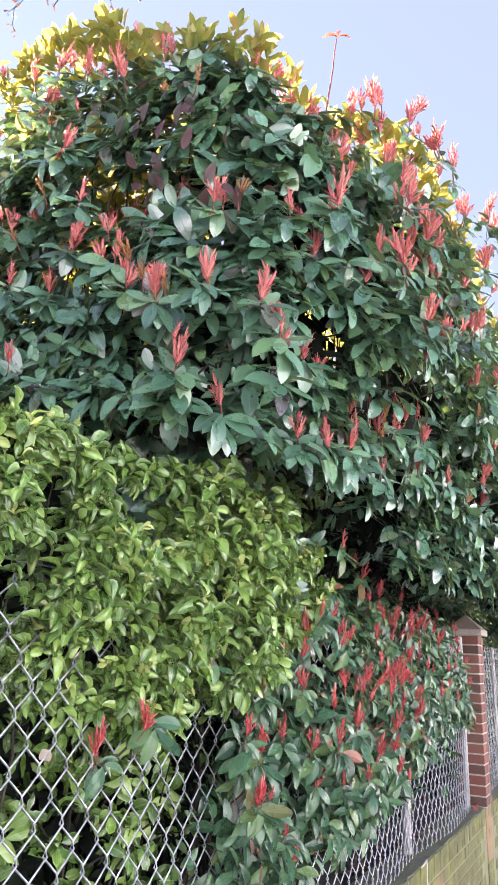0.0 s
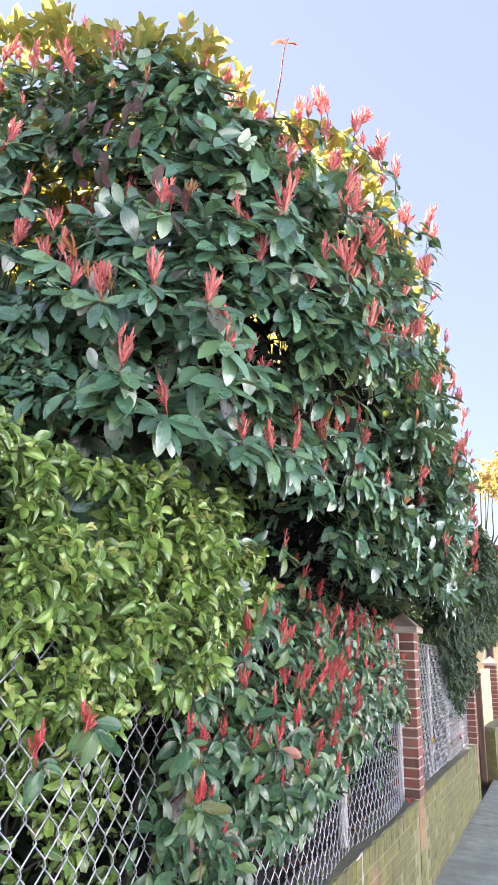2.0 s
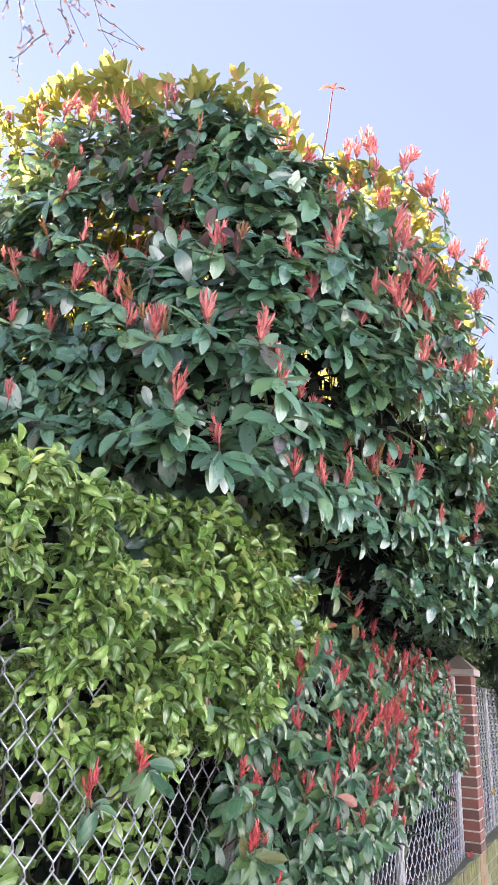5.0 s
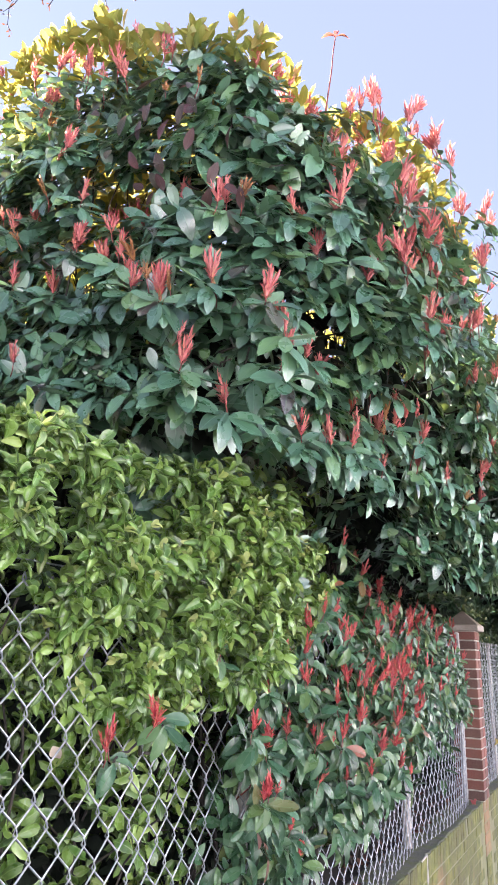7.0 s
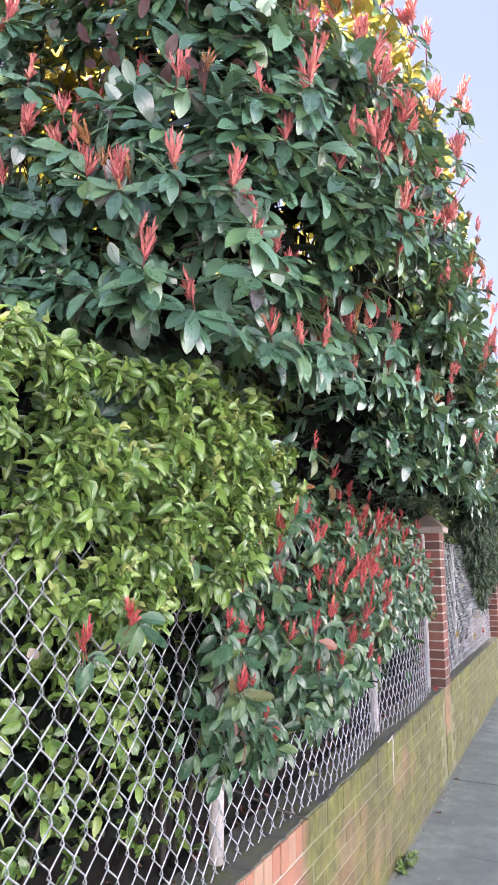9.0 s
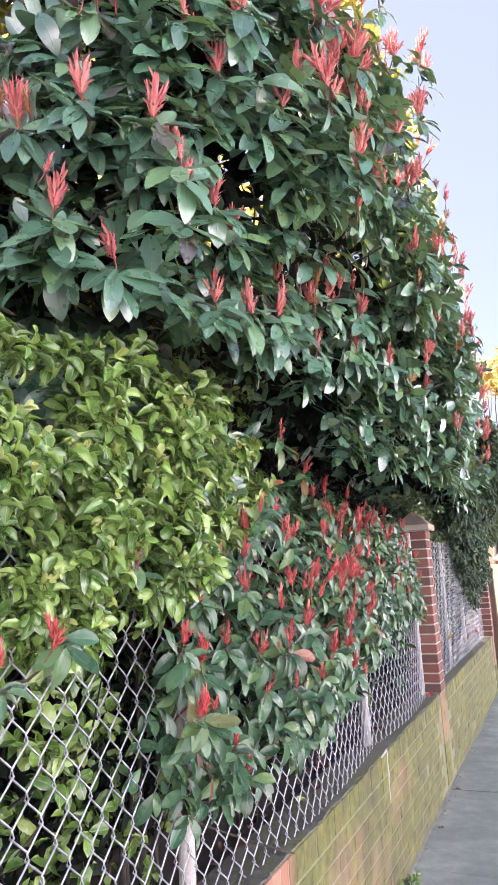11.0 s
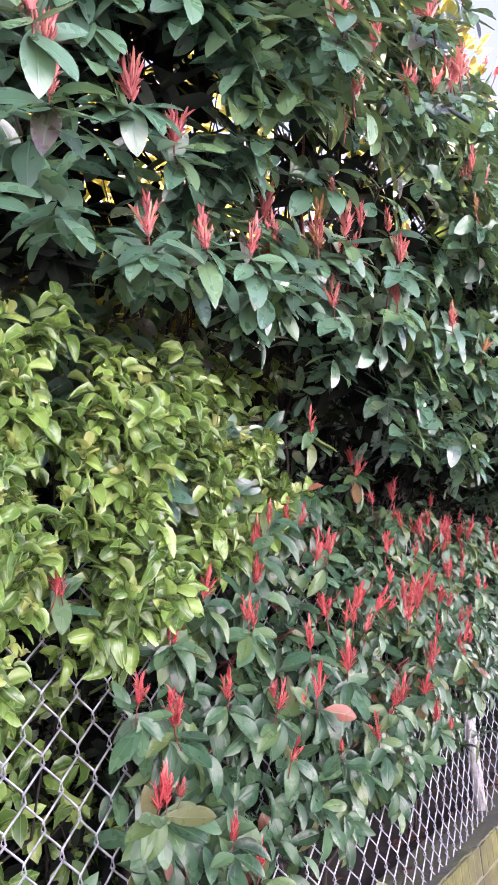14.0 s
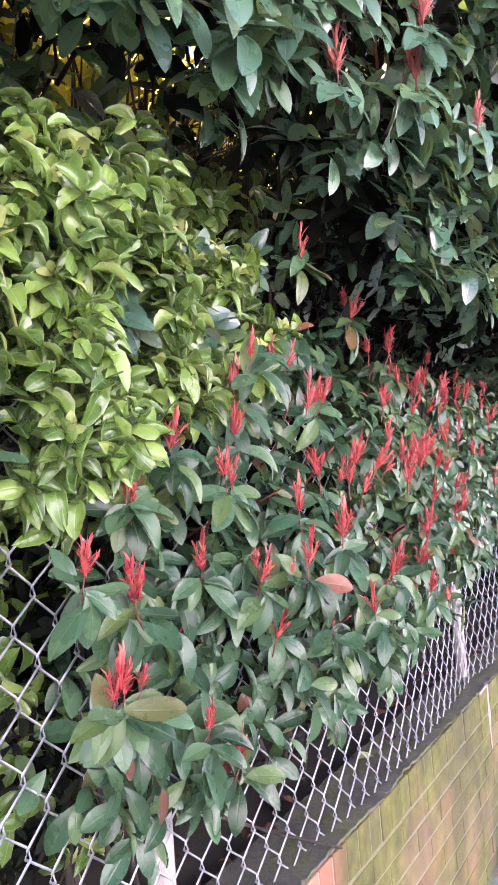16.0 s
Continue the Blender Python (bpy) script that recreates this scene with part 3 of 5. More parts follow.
def pillar(y, label, height=1.275):
    """A one-brick square pillar with a pyramid cap, that stands in the line of the wall."""
    p = thing("brick_pillar", (0.022, y + 0.107, 0), label, "pillar", "brick pillars")
    top = WALL_H + height
    part("core", box(bmesh.new(), -0.078, 0.123, y + 0.007, y + 0.208, 0.70, top), PILLAR_MORTAR, p)
    part("foot", box(bmesh.new(), -0.078, 0.116, y + 0.007, y + 0.208, -0.05, 0.698), WALL_MORTAR, p)
    b = bmesh.new()
    box(b, -0.122, 0.166, y - 0.036, y + 0.251, top, top + 0.05, 0.006)
    cap = part("cap", b, PALE_CAP, p, "weathered cast cap")
    b = bmesh.new()
    base = [b.verts.new(q) for q in ((-0.116, y - 0.03, top + 0.049), (0.160, y - 0.03, top + 0.049), (0.160, y + 0.245, top + 0.049), (-0.116, y + 0.245, top + 0.049))]
    tip = [b.verts.new((0.022 + 0.008 * sx, y + 0.107 + 0.008 * sy, top + 0.165)) for sx, sy in ((-1, -1), (1, -1), (1, 1), (-1, 1))]
    for i in range(4):
        b.faces.new((base[i], base[(i + 1) % 4], tip[(i + 1) % 4], tip[i]))
    b.faces.new(tip)
    b.faces.new(base[::-1])
    point = part("pyramid", b, CAP, None)
    point.parent = cap
    return p, top


STRETCHER, ROWLOCK = brick_mesh(0.1025, 0.221, 0.067, WALL_BRICK, 0.002), brick_mesh(0.21, 0.069, 0.106, WALL_BRICK, 0.002)
P_LONG = brick_mesh(0.215, 0.1025, 0.063, PILLAR_BRICK)
P_LONG_LOW, P_SHORT_LOW = brick_mesh(0.2, 0.1025, 0.070, FOOT_BRICK), brick_mesh(0.095, 0.215, 0.070, FOOT_BRICK)
P_LONG_FOOT, P_SHORT_FOOT = brick_mesh(0.2, 0.1025, 0.071, WALL_BRICK, 0.002), brick_mesh(0.095, 0.215, 0.071, WALL_BRICK, 0.002)


def lay_pillar(p, y, top):
    n = int(round((top + 0.0) / 0.075))
    for i in range(n):
        z = top - 0.0375 - 0.075 * i
        if z < 0:
            continue
        for s in (-1, 1):
            if i % 2 or z > 0.68:
                ob = part("brick", P_LONG if z > 0.68 else P_LONG_LOW if z > 0.3 else P_LONG_FOOT, None, p)
                ob.matrix_basis = pose(0.0225 if z > 0.68 else 0.019, y + 0.1075 + s * 0.05625, z, 0, 0, rng.normal(0, 0.4))
            else:
                ob = part("brick", P_SHORT_LOW if z > 0.3 else P_SHORT_FOOT, None, p)
                ob.matrix_basis = pose(0.019 + s * 0.0525, y + 0.1075, z, 0, 0, rng.normal(0, 0.4))


# ---- chain-link fence ----
def chain_mesh(y0, y1, z0, z1, x, parent, posts, bulge, sag=0.006):
    """Woven wires: each goes up in a zigzag and hooks its neighbours."""
    w, h = 0.0875, 0.1145
    bm = bmesh.new()
    n = int((y1 - y0) / (w / 2))
    steps = int((z1 - z0) / (h / 2))
    for i in range(n):
        ya = y0 + i * w / 2
        pts = []
        for k in range(steps + 1):
            z = z0 + k * h / 2
            near = (k + i) % 2 == 0
            y = ya - 0.003 if near else ya + w / 2 + 0.003
            gap = [(a, b) for a, b in zip(posts, posts[1:]) if a <= y <= b]
            push = bulge * math.sin(math.pi * (y - gap[0][0]) / (gap[0][1] - gap[0][0])) * (1 - (z - z0) / (z1 - z0)) if gap else 0.0
            bow = push + sag * math.sin(2.1 * y + 0.7) * math.sin(math.pi * (z - z0) / (z1 - z0)) + 0.004 * noise.noise((y * 3, z * 3, 1.5))
            dy, dz = 0.004 * noise.noise((y * 4, z * 4, 9.2)), 0.004 * noise.noise((y * 4, z * 4, 4.1))
            for s in (-1, 1):
                pts.append((x + bow + (0.0030 if (s > 0) == near else -0.0030), y + dy, z + dz + s * 0.0075))
        tube(bm, pts, 0.0024, 5, False)
    return part("wire_mesh", bm, WIRE, parent, "diamond-woven galvanised wire")


def round_post(parent, y, x=-0.018, r=0.026, top=FENCE_TOP - 0.02, lean=0.0):
    b = bmesh.new()
    z = np.linspace(WALL_H - 0.1, top, 6)
    tube(b, [(x, y + lean * (q - WALL_H), q) for q in z] + [(x, y + lean * (top - WALL_H), top + 0.012)], [r] * 6 + [r * 0.5], 16)
    part("post", b, POST_PAINT, parent, "weathered white round post")


def strain_wire(parent, y0, y1, z, x):
    b = bmesh.new()
    tube(b, [(x, y0 + (y1 - y0) * k / 12, z - 0.006 * math.sin(math.pi * k / 12)) for k in range(13)], 0.0021, 5, False)
    part("line_wire", b, WIRE, parent)


fence = thing("chain_link_fence", (0.01, 3, WALL_H), "galvanised chain-link fence on a low brick wall, half swallowed by shrubs", "fence", "chain-link fences")
chain_mesh(-1.206, 5.90, 0.6812, FENCE_TOP, 0.022, fence, (-1.1, 0.2, 2.262, 4.318, 5.925), 0.05)
for y in (-1.1, 0.2, 2.262, 4.318):
    round_post(fence, y)
round_post(fence, 5.925, 0.0, 0.02, FENCE_TOP + 0.02, -0.004)
strain_wire(fence, -1.2, 5.92, FENCE_TOP - 0.005, 0.016)
far_fence = thing("chain_link_fence", (0.01, 8, WALL_H), "galvanised chain-link fence panel between two brick pillars", "fence", "chain-link fences")
chain_mesh(6.24, WALL_END - 0.02, WALL_H + 0.006, FENCE_TOP - 0.02, 0.022, far_fence, (6.27, 7.55, 8.75, 10.0), 0.0, 0.002)
for y in (7.55, 8.75, 10.0):
    round_post(far_fence, y, -0.018, 0.019)
strain_wire(far_fence, 6.24, WALL_END - 0.02, FENCE_TOP - 0.025, 0.016)


# ---- shrubs ----
# the tall photinia in plan: its near end, the corner, then its street side
PLAN = ((-1.65, 1.38), (-1.0, 1.32), (-0.35, 1.28), (0.0, 1.26), (0.28, 1.27), (0.47, 1.37), (0.60, 1.55), (0.71, 1.78), (0.79, 2.1),
        (0.83, 2.5), (0.84, 3.0), (0.84, 3.6), (0.80, 4.4), (0.74, 5.2), (0.66, 6.2), (0.55, 7.4), (0.25, 8.6))
PLAN_X, PLAN_Y = np.array([p[0] for p in PLAN]), np.array([p[1] for p in PLAN])
PLAN_S = np.concatenate([[0], np.cumsum(np.hypot(np.diff(PLAN_X), np.diff(PLAN_Y)))])
CORNER = 6   # from here on the plan runs along the street


def step(v, lo, hi):
    """A soft step from 0 at lo to 1 at hi."""
    q = min(1.0, max(0.0, (v - lo) / (hi - lo)))
    return q * q * (3 - 2 * q)


def inset(x, y, z, street):
    """How far the face lies behind the plan's line at a height: an overhanging top, a recess and a lower tier along the street."""
    low = 0.25 * step(y, 1.5, 1.75) * (1 - step(y, 2.6, 3.7)) * (1 - step(z, 2.56, 2.72)) * street
    under = 0.14 * min(1.2, max(0.0, (2.45 - z) / 0.2)) ** 1.5 * (1 - 0.7 * step(y, 2.55, 2.85))
    top = 0.13 * max(0.0, (z - 3.2) / 0.5) ** 1.5
    corner = 0.20 * math.exp(-((y - 1.72) / 0.28) ** 2) * step(z, 3.1, 3.5) * step(x, 0.1, 0.4)
    hollow = 0.20 * math.exp(-((x + 0.05) / 0.16) ** 2 - ((z - 3.12) / 0.16) ** 2) * (1 - street)
    return low + under + top + corner + hollow


def x_tall(y, z):
    """The street face of the tall photinia."""
    x = float(np.interp(y, PLAN_Y[CORNER - 2:], PLAN_X[CORNER - 2:]))
    return x - inset(x, y, z, step(y, 1.4, 1.6))


def face_at(s, z):
    """A place on the face and its outward normal, s metres along the plan."""
    x, y = float(np.interp(s, PLAN_S, PLAN_X)), float(np.interp(s, PLAN_S, PLAN_Y))
    d = np.array((np.interp(s + 0.12, PLAN_S, PLAN_X) - np.interp(s - 0.12, PLAN_S, PLAN_X), np.interp(s + 0.12, PLAN_S, PLAN_Y) - np.interp(s - 0.12, PLAN_S, PLAN_Y)))
    d /= np.linalg.norm(d)
    n = np.array((d[1], -d[0], 0.0))
    return np.array((x, y, z)) - n * inset(x, y, z, step(s, PLAN_S[CORNER - 1], PLAN_S[CORNER])), n


def x_low(y, z):
    """The street face of the photinia that grows through the fence."""
    f = np.interp(y, (1.5, 1.8, 2.0, 2.3, 2.55, 2.7, 3.0, 3.3, 3.8, 4.4, 5.0, 5.5, 5.8), (0.10, 0.17, 0.18, 0.20, 0.26, 0.28, 0.27, 0.23, 0.20, 0.18, 0.15, 0.12, 0.07))
    return f - np.clip((z - 1.70) / 0.2, 0, 1) * 0.09 * np.clip((y - 2.2) / 0.3, 0, 1) - np.clip((1.25 - z) / 0.3, 0, 1) * 0.05


TALL_TOP = lambda y: np.interp(y, (1.2, 3.6, 4.6, 5.4, 6.2, 7.0, 8.5), (3.68, 3.70, 3.72, 3.66, 3.5, 3.1, 2.6))
TALL_BOTTOM = lambda y: np.interp(y, (1.2, 1.6, 2.1, 2.4, 2.58, 2.72, 2.9, 3.3, 4.0, 5.3, 8.0), (2.37, 2.35, 2.36, 2.39, 2.36, 2.25, 2.14, 2.12, 2.13, 2.16, 2.25))



def crown_at(x, y):
    """The clipped top, a little higher towards the garden."""
    return float(TALL_TOP(y)) + float(np.interp(x, (-0.5, -0.28, -0.1, 0.0, 0.18, 0.35, 0.55, 0.7, 0.85), (0.28, 0.23, 0.10, 0.02, -0.04, -0.05, -0.02, -0.05, -0.09)))


# where the shrubs carry their red young shoots
SHOOTS_NEAR = (
    (0.26, 1.33, 2.45), (0.36, 1.29, 2.655), (0.485, 1.36, 2.605), (0.49, 1.463, 2.437), (0.515, 1.41, 2.53), (-0.33, 1.256, 2.787),
    (-0.213, 1.306, 2.757), (-0.476, 1.342, 3.077), (-0.42, 1.42, 3.15), (-0.144, 1.31, 3.065), (-0.113, 1.275, 2.86), (-0.034, 1.32, 2.809),
    (0.036, 1.304, 2.812), (0.094, 1.30, 2.70), (-0.149, 1.545, 3.11), (-0.085, 1.541, 3.107), (0.073, 1.50, 3.06), (0.12, 1.48, 3.06),
    (0.219, 1.263, 2.628), (0.355, 1.35, 2.925), (0.498, 1.485, 2.936), (-0.216, 1.288, 3.274), (0.60, 1.57, 2.96), (0.615, 1.56, 3.0))
SHOOTS_STREET = (
    (0.538, 1.564, 2.838), (0.646, 1.702, 2.80), (0.657, 1.785, 2.937), (0.726, 1.812, 2.90), (0.753, 1.80, 3.10), (0.76, 2.0, 3.15),
    (0.776, 1.926, 3.043), (0.753, 2.068, 3.012), (0.782, 1.905, 2.754), (0.797, 2.438, 3.141), (0.759, 2.556, 3.256), (0.849, 2.65, 3.336),
    (0.807, 2.50, 2.966), (0.771, 2.741, 2.856), (0.731, 2.42, 2.943), (0.77, 1.896, 2.70), (0.86, 2.70, 3.596), (0.80, 3.16, 3.0),
    (0.688, 1.964, 3.316), (0.605, 2.074, 3.525), (0.519, 2.026, 3.584), (0.50, 1.755, 3.238), (0.504, 1.828, 3.359), (0.39, 1.85, 3.60))
SHOOTS_TOP = (
    (0.33, 1.54, 3.68), (0.08, 1.37, 3.68), (-0.09, 1.34, 3.68), (-0.37, 1.25, 3.66), (-0.19, 1.30, 3.67), (-0.25, 1.25, 3.67),
    (0.234, 1.546, 3.68), (0.334, 1.66, 3.68), (0.33, 1.76, 3.68), (0.54, 1.87, 3.68), (0.626, 1.87, 3.68), (0.715, 2.0, 3.68),
    (0.78, 2.15, 3.68), (0.80, 2.31, 3.68), (0.87, 2.78, 3.68), (0.778, 2.62, 3.68), (-0.37, 1.31, 3.62), (-0.20, 1.40, 3.60))
SHOOTS_TIER = (
    (0.455, 1.787, 2.565), (0.42, 1.74, 2.36), (0.455, 1.85, 2.378), (0.504, 1.95, 2.375), (0.493, 2.268, 2.528), (0.486, 2.326, 2.393),
    (0.556, 2.571, 2.463), (0.604, 2.891, 2.482), (0.53, 2.39, 2.54), (0.545, 2.667, 2.623), (0.468, 1.657, 2.569), (0.445, 2.105, 2.556),
    (0.46, 2.11, 2.474), (0.543, 2.315, 2.558), (0.563, 2.565, 2.68), (0.59, 2.545, 2.567), (0.585, 3.275, 2.373), (0.62, 3.60, 2.52),
    (0.60, 3.50, 2.45), (0.558, 3.383, 2.425), (0.342, 1.42, 2.357))
SHOOTS_FENCE = (
    (0.234, 2.60, 2.17), (0.121, 3.07, 2.16), (0.19, 2.96, 2.09), (0.19, 2.503, 1.91), (0.169, 2.377, 1.836), (0.192, 2.125, 1.712),
    (0.22, 2.245, 1.655), (0.225, 2.26, 1.64), (0.197, 2.0, 1.635), (0.19, 2.02, 1.63), (0.322, 2.524, 1.51), (0.26, 2.452, 1.573),
    (0.178, 2.352, 1.739), (0.165, 2.745, 1.84), (0.208, 2.244, 1.126), (0.15, 3.32, 1.973), (0.209, 1.893, 1.519), (0.195, 2.01, 1.46),
    (0.166, 2.222, 1.482), (0.199, 2.418, 1.336), (0.233, 2.327, 1.444), (0.241, 2.60, 1.303), (0.265, 2.954, 1.378), (0.308, 2.684, 1.318),
    (0.227, 3.317, 1.441), (0.218, 2.147, 1.215), (0.275, 2.284, 1.88), (0.247, 1.90, 1.34), (0.255, 1.91, 1.35))
SHOOTS_FENCE_FAR = (
    (0.114, 4.29, 1.45), (0.089, 3.21, 1.052), (0.271, 2.503, 1.79), (0.19, 4.09, 1.70), (0.20, 4.0, 1.92), (0.33, 2.759, 1.394),
    (0.286, 3.15, 1.288), (0.27, 3.50, 1.491), (0.30, 2.40, 1.465), (0.173, 3.78, 1.918))
# thick clusters of them
CLUSTERS = ((0.305, 2.60, 1.65, 4), (0.318, 2.57, 1.66, 3), (0.325, 2.93, 1.67, 5), (0.33, 3.02, 1.68, 4), (0.19, 3.65, 1.90, 4), (0.17, 3.5, 1.95, 4), (0.18, 3.95, 1.88, 4), (0.22, 3.3, 1.72, 4))

# places where the tall photinia is thin: x, y, z, half sizes, share of leaves that is missing
THIN = ((-0.05, 1.45, 3.12, 0.22, 0.3, 0.14, 0.72), (0.25, 1.42, 3.18, 0.14, 0.3, 0.10, 0.45), (0.60, 2.32, 2.77, 0.5, 0.32, 0.07, 0.75))


def thin_at(x, y, z):
    keep = 1.0
    for cx, cy, cz, rx, ry, rz, share in THIN:
        if ((x - cx) / rx) ** 2 + ((y - cy) / ry) ** 2 + ((z - cz) / rz) ** 2 < 1:
            keep *= 1 - share
    return keep


def outward(f, y, z):
    e = 0.03
    n = np.array((1.0, -(f(y + e, z) - f(y - e, z)) / (2 * e), -(f(y, z + e) - f(y, z - e)) / (2 * e)))
    return n / np.linalg.norm(n)


def branch(parent, start, end, r0, r1, rng, wander=0.08, mat=None, name="branch"):
    a, b = np.array(start, float), np.array(end, float)
    n = 7
    pts = []
    for i in range(n):
        f = i / (n - 1)
        p = a + (b - a) * f
        p[2] += 0.12 * math.sin(math.pi * f) * np.linalg.norm(b - a) * 0.4
        pts.append(p + (rng.normal(0, wander, 3) * math.sin(math.pi * f)))
    part(name, tube(bmesh.new(), pts, [r0 + (r1 - r0) * i / (n - 1) for i in range(n)], 6), mat or BARK, parent)


tall = thing("photinia_tree", (-0.45, 3.0, 0.67), "tall dark glossy photinia with red young shoots over the pavement", "shrub", "photinia shrubs")
rng = np.random.default_rng(11)
leaves = Leaves(12)
for at in (*SHOOTS_NEAR, *SHOOTS_TIER, *SHOOTS_STREET, *SHOOTS_TOP):
    x, y, z = at
    p = np.array((x, y, z - 0.08 * (z > 3.6)))
    n = np.array((0.75, -0.65, 0.0)) if y < 1.75 and x < 0.62 else np.array((0.92, -0.4, 0.0))
    axis = np.array((0, 0, 1.0)) + n * rng.uniform(0.05, 0.25) + rng.normal(0, 0.10, 3)
    if z < 3.6:
        leaves.fan(p - np.array((0, 0, 0.012)), n, int(rng.integers(6, 9)), 0.103)
    else:
        leaves.fan(p - np.array((0, 0, 0.05)), n, 4, 0.085)
    full = 1 + 0.2 * step(z, 2.6, 3.0) * step(y, 1.5, 1.9)
    red_shoot(tall, p, axis, full * rng.uniform(0.8, 1.1), rng)
    for k in range(3):
        if rng.random() < 0.2 + 1.2 * (full - 1):
            red_shoot(tall, p + rng.normal(0, 0.03, 3), axis + rng.normal(0, 0.25, 3), full * rng.uniform(0.5, 0.9), rng)
# the outer shell, that leaves the shoots in sight
made = 0
ALL_SHOOTS = np.array((*SHOOTS_NEAR, *SHOOTS_TIER, *SHOOTS_STREET, *SHOOTS_TOP))


def hides_shoot(p, n):
    d = p - ALL_SHOOTS
    out = d @ n
    side = np.linalg.norm(d[:, :2] - out[:, None] * n[:2], axis=1)
    return bool(np.any((side < 0.065) & (d[:, 2] > -0.02) & (d[:, 2] < 0.16) & (out > -0.07)))


while made < 2850:
    s = rng.uniform(0.1, PLAN_S[-1]) if made % 2 else rng.uniform(0.6, 5.0)
    y = float(np.interp(s, PLAN_S, PLAN_Y))
    lo, hi = float(TALL_BOTTOM(y)), float(TALL_TOP(y))
    z = rng.uniform(lo, hi + 0.28)
    p, n = face_at(s, z)
    if z > crown_at(p[0], p[1]) - 0.01 or rng.random() > thin_at(*p):
        continue
    lump = 0.13 * noise.noise((s * 2.3, z * 2.6, 3.0)) + 0.08 * noise.noise((s * 5.5, z * 6, 7.0))
    if lump < -0.03 and rng.random() < 0.6:
        continue
    p = p + n * (lump - abs(rng.normal(0, 0.08)) - 0.06)
    if hides_shoot(p, n):
        continue
    leaves.whorl(p, 0.9 * n + np.array((0, 0, rng.uniform(0.1, 0.9))) + rng.normal(0, 0.25, 3), int(rng.integers(5, 8)), 0.098, (45, 105), 0.55, 0.06, (0.3 * n + np.array((0, 0, 0.7))) if s > PLAN_S[5] else (0.7 * n + np.array((0, 0, 0.9))), 0.34 if s > PLAN_S[5] else 0.22)
    made += 1
# leaves in the shade below the lower tier
for i in range(16):   # round the foot of the long thin shoot
    leaves.whorl(np.array((0.46, 1.74, 3.50)) + rng.normal(0, 0.04, 3), (0.5, -0.5, 0.8), 6, 0.085, (45, 105), 0.4, 0.05, (0.3, -0.3, 0.4))
for i in range(150):
    y = rng.uniform(1.6, 2.35)
    z = rng.uniform(2.12, 2.42)
    p = np.array((rng.uniform(-0.2, 0.06), y, z))
    leaves.whorl(p, (0.7, -0.5, rng.uniform(0.1, 0.8)), int(rng.integers(4, 7)), 0.088, (45, 110), 0.5, 0.06, (0.4, -0.3, 0.2))
for i in range(120):
    p = np.array((rng.uniform(-0.1, 0.16), rng.uniform(2.05, 2.6), rng.uniform(1.95, 2.2)))
    leaves.whorl(p, (0.7, -0.5, rng.uniform(0.2, 0.8)), int(rng.integers(4, 7)), 0.08, (45, 110), 0.4, 0.06, (0.4, -0.3, 0.2))
# inside and on the garden side
inner, sunny = Leaves(13), Leaves(16)
for i in range(3600):
    y = rng.uniform(1.5, 8.0)
    lo, hi = float(TALL_BOTTOM(y)), float(TALL_TOP(y))
    z = rng.uniform(lo + 0.1, hi)
    front = x_tall(y, z)
    back = -1.2 + 0.2 * noise.noise((y, z, 5.0))
    deep = rng.random()
    p = np.array((back + (front - 0.15 - back) * deep ** 1.2, y, z))
    if y < 4.4 and z > 2.55 and deep > 0.25 and hi - z > 0.2 and rng.random() < 0.88:
        continue   # the middle of the hedge is bare wood
    if rng.random() > thin_at(*p):
        continue
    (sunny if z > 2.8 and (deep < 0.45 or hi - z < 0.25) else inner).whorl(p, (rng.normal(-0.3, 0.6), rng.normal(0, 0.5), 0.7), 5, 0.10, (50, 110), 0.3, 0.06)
for i in range(2600):   # a dense garden side, added to shut out sun and view
    y, z = rng.uniform(1.4, 7.0), rng.uniform(0.9, 3.4)
    if z > 2.7 and y < 3.4 and rng.random() < 0.75:
        continue
    inner.whorl(np.array((rng.uniform(-1.6, -1.1), y, z)), (rng.normal(-0.6, 0.4), rng.normal(0, 0.4), 0.6), 6, 0.13, (50, 110), 0.3, 0.06)
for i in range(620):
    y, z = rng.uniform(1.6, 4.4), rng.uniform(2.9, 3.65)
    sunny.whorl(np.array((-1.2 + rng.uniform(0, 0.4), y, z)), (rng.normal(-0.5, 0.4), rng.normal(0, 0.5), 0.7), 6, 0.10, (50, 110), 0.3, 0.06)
# more unseen leaves, added to keep sun flecks off the brick pillar
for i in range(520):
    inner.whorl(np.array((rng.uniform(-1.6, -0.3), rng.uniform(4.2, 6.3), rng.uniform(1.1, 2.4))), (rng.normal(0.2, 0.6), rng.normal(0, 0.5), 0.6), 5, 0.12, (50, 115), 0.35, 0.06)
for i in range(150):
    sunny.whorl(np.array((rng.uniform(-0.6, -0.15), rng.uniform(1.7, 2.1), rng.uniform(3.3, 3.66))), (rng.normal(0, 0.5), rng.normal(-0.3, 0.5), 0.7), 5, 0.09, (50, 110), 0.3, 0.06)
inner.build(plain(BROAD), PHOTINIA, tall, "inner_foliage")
# sunlight through the photinia's garden side is put into these leaves' yellow-green
sunny.build(coarse(BROAD), NEW_AND_SUN_TINTED, tall, "garden_side_foliage", label="photinia leaves on the garden side, coloured yellow-green as if sunlit")
# the heart of the hedge: leaves blackened to stand for shade, and bare twigs
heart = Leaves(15)
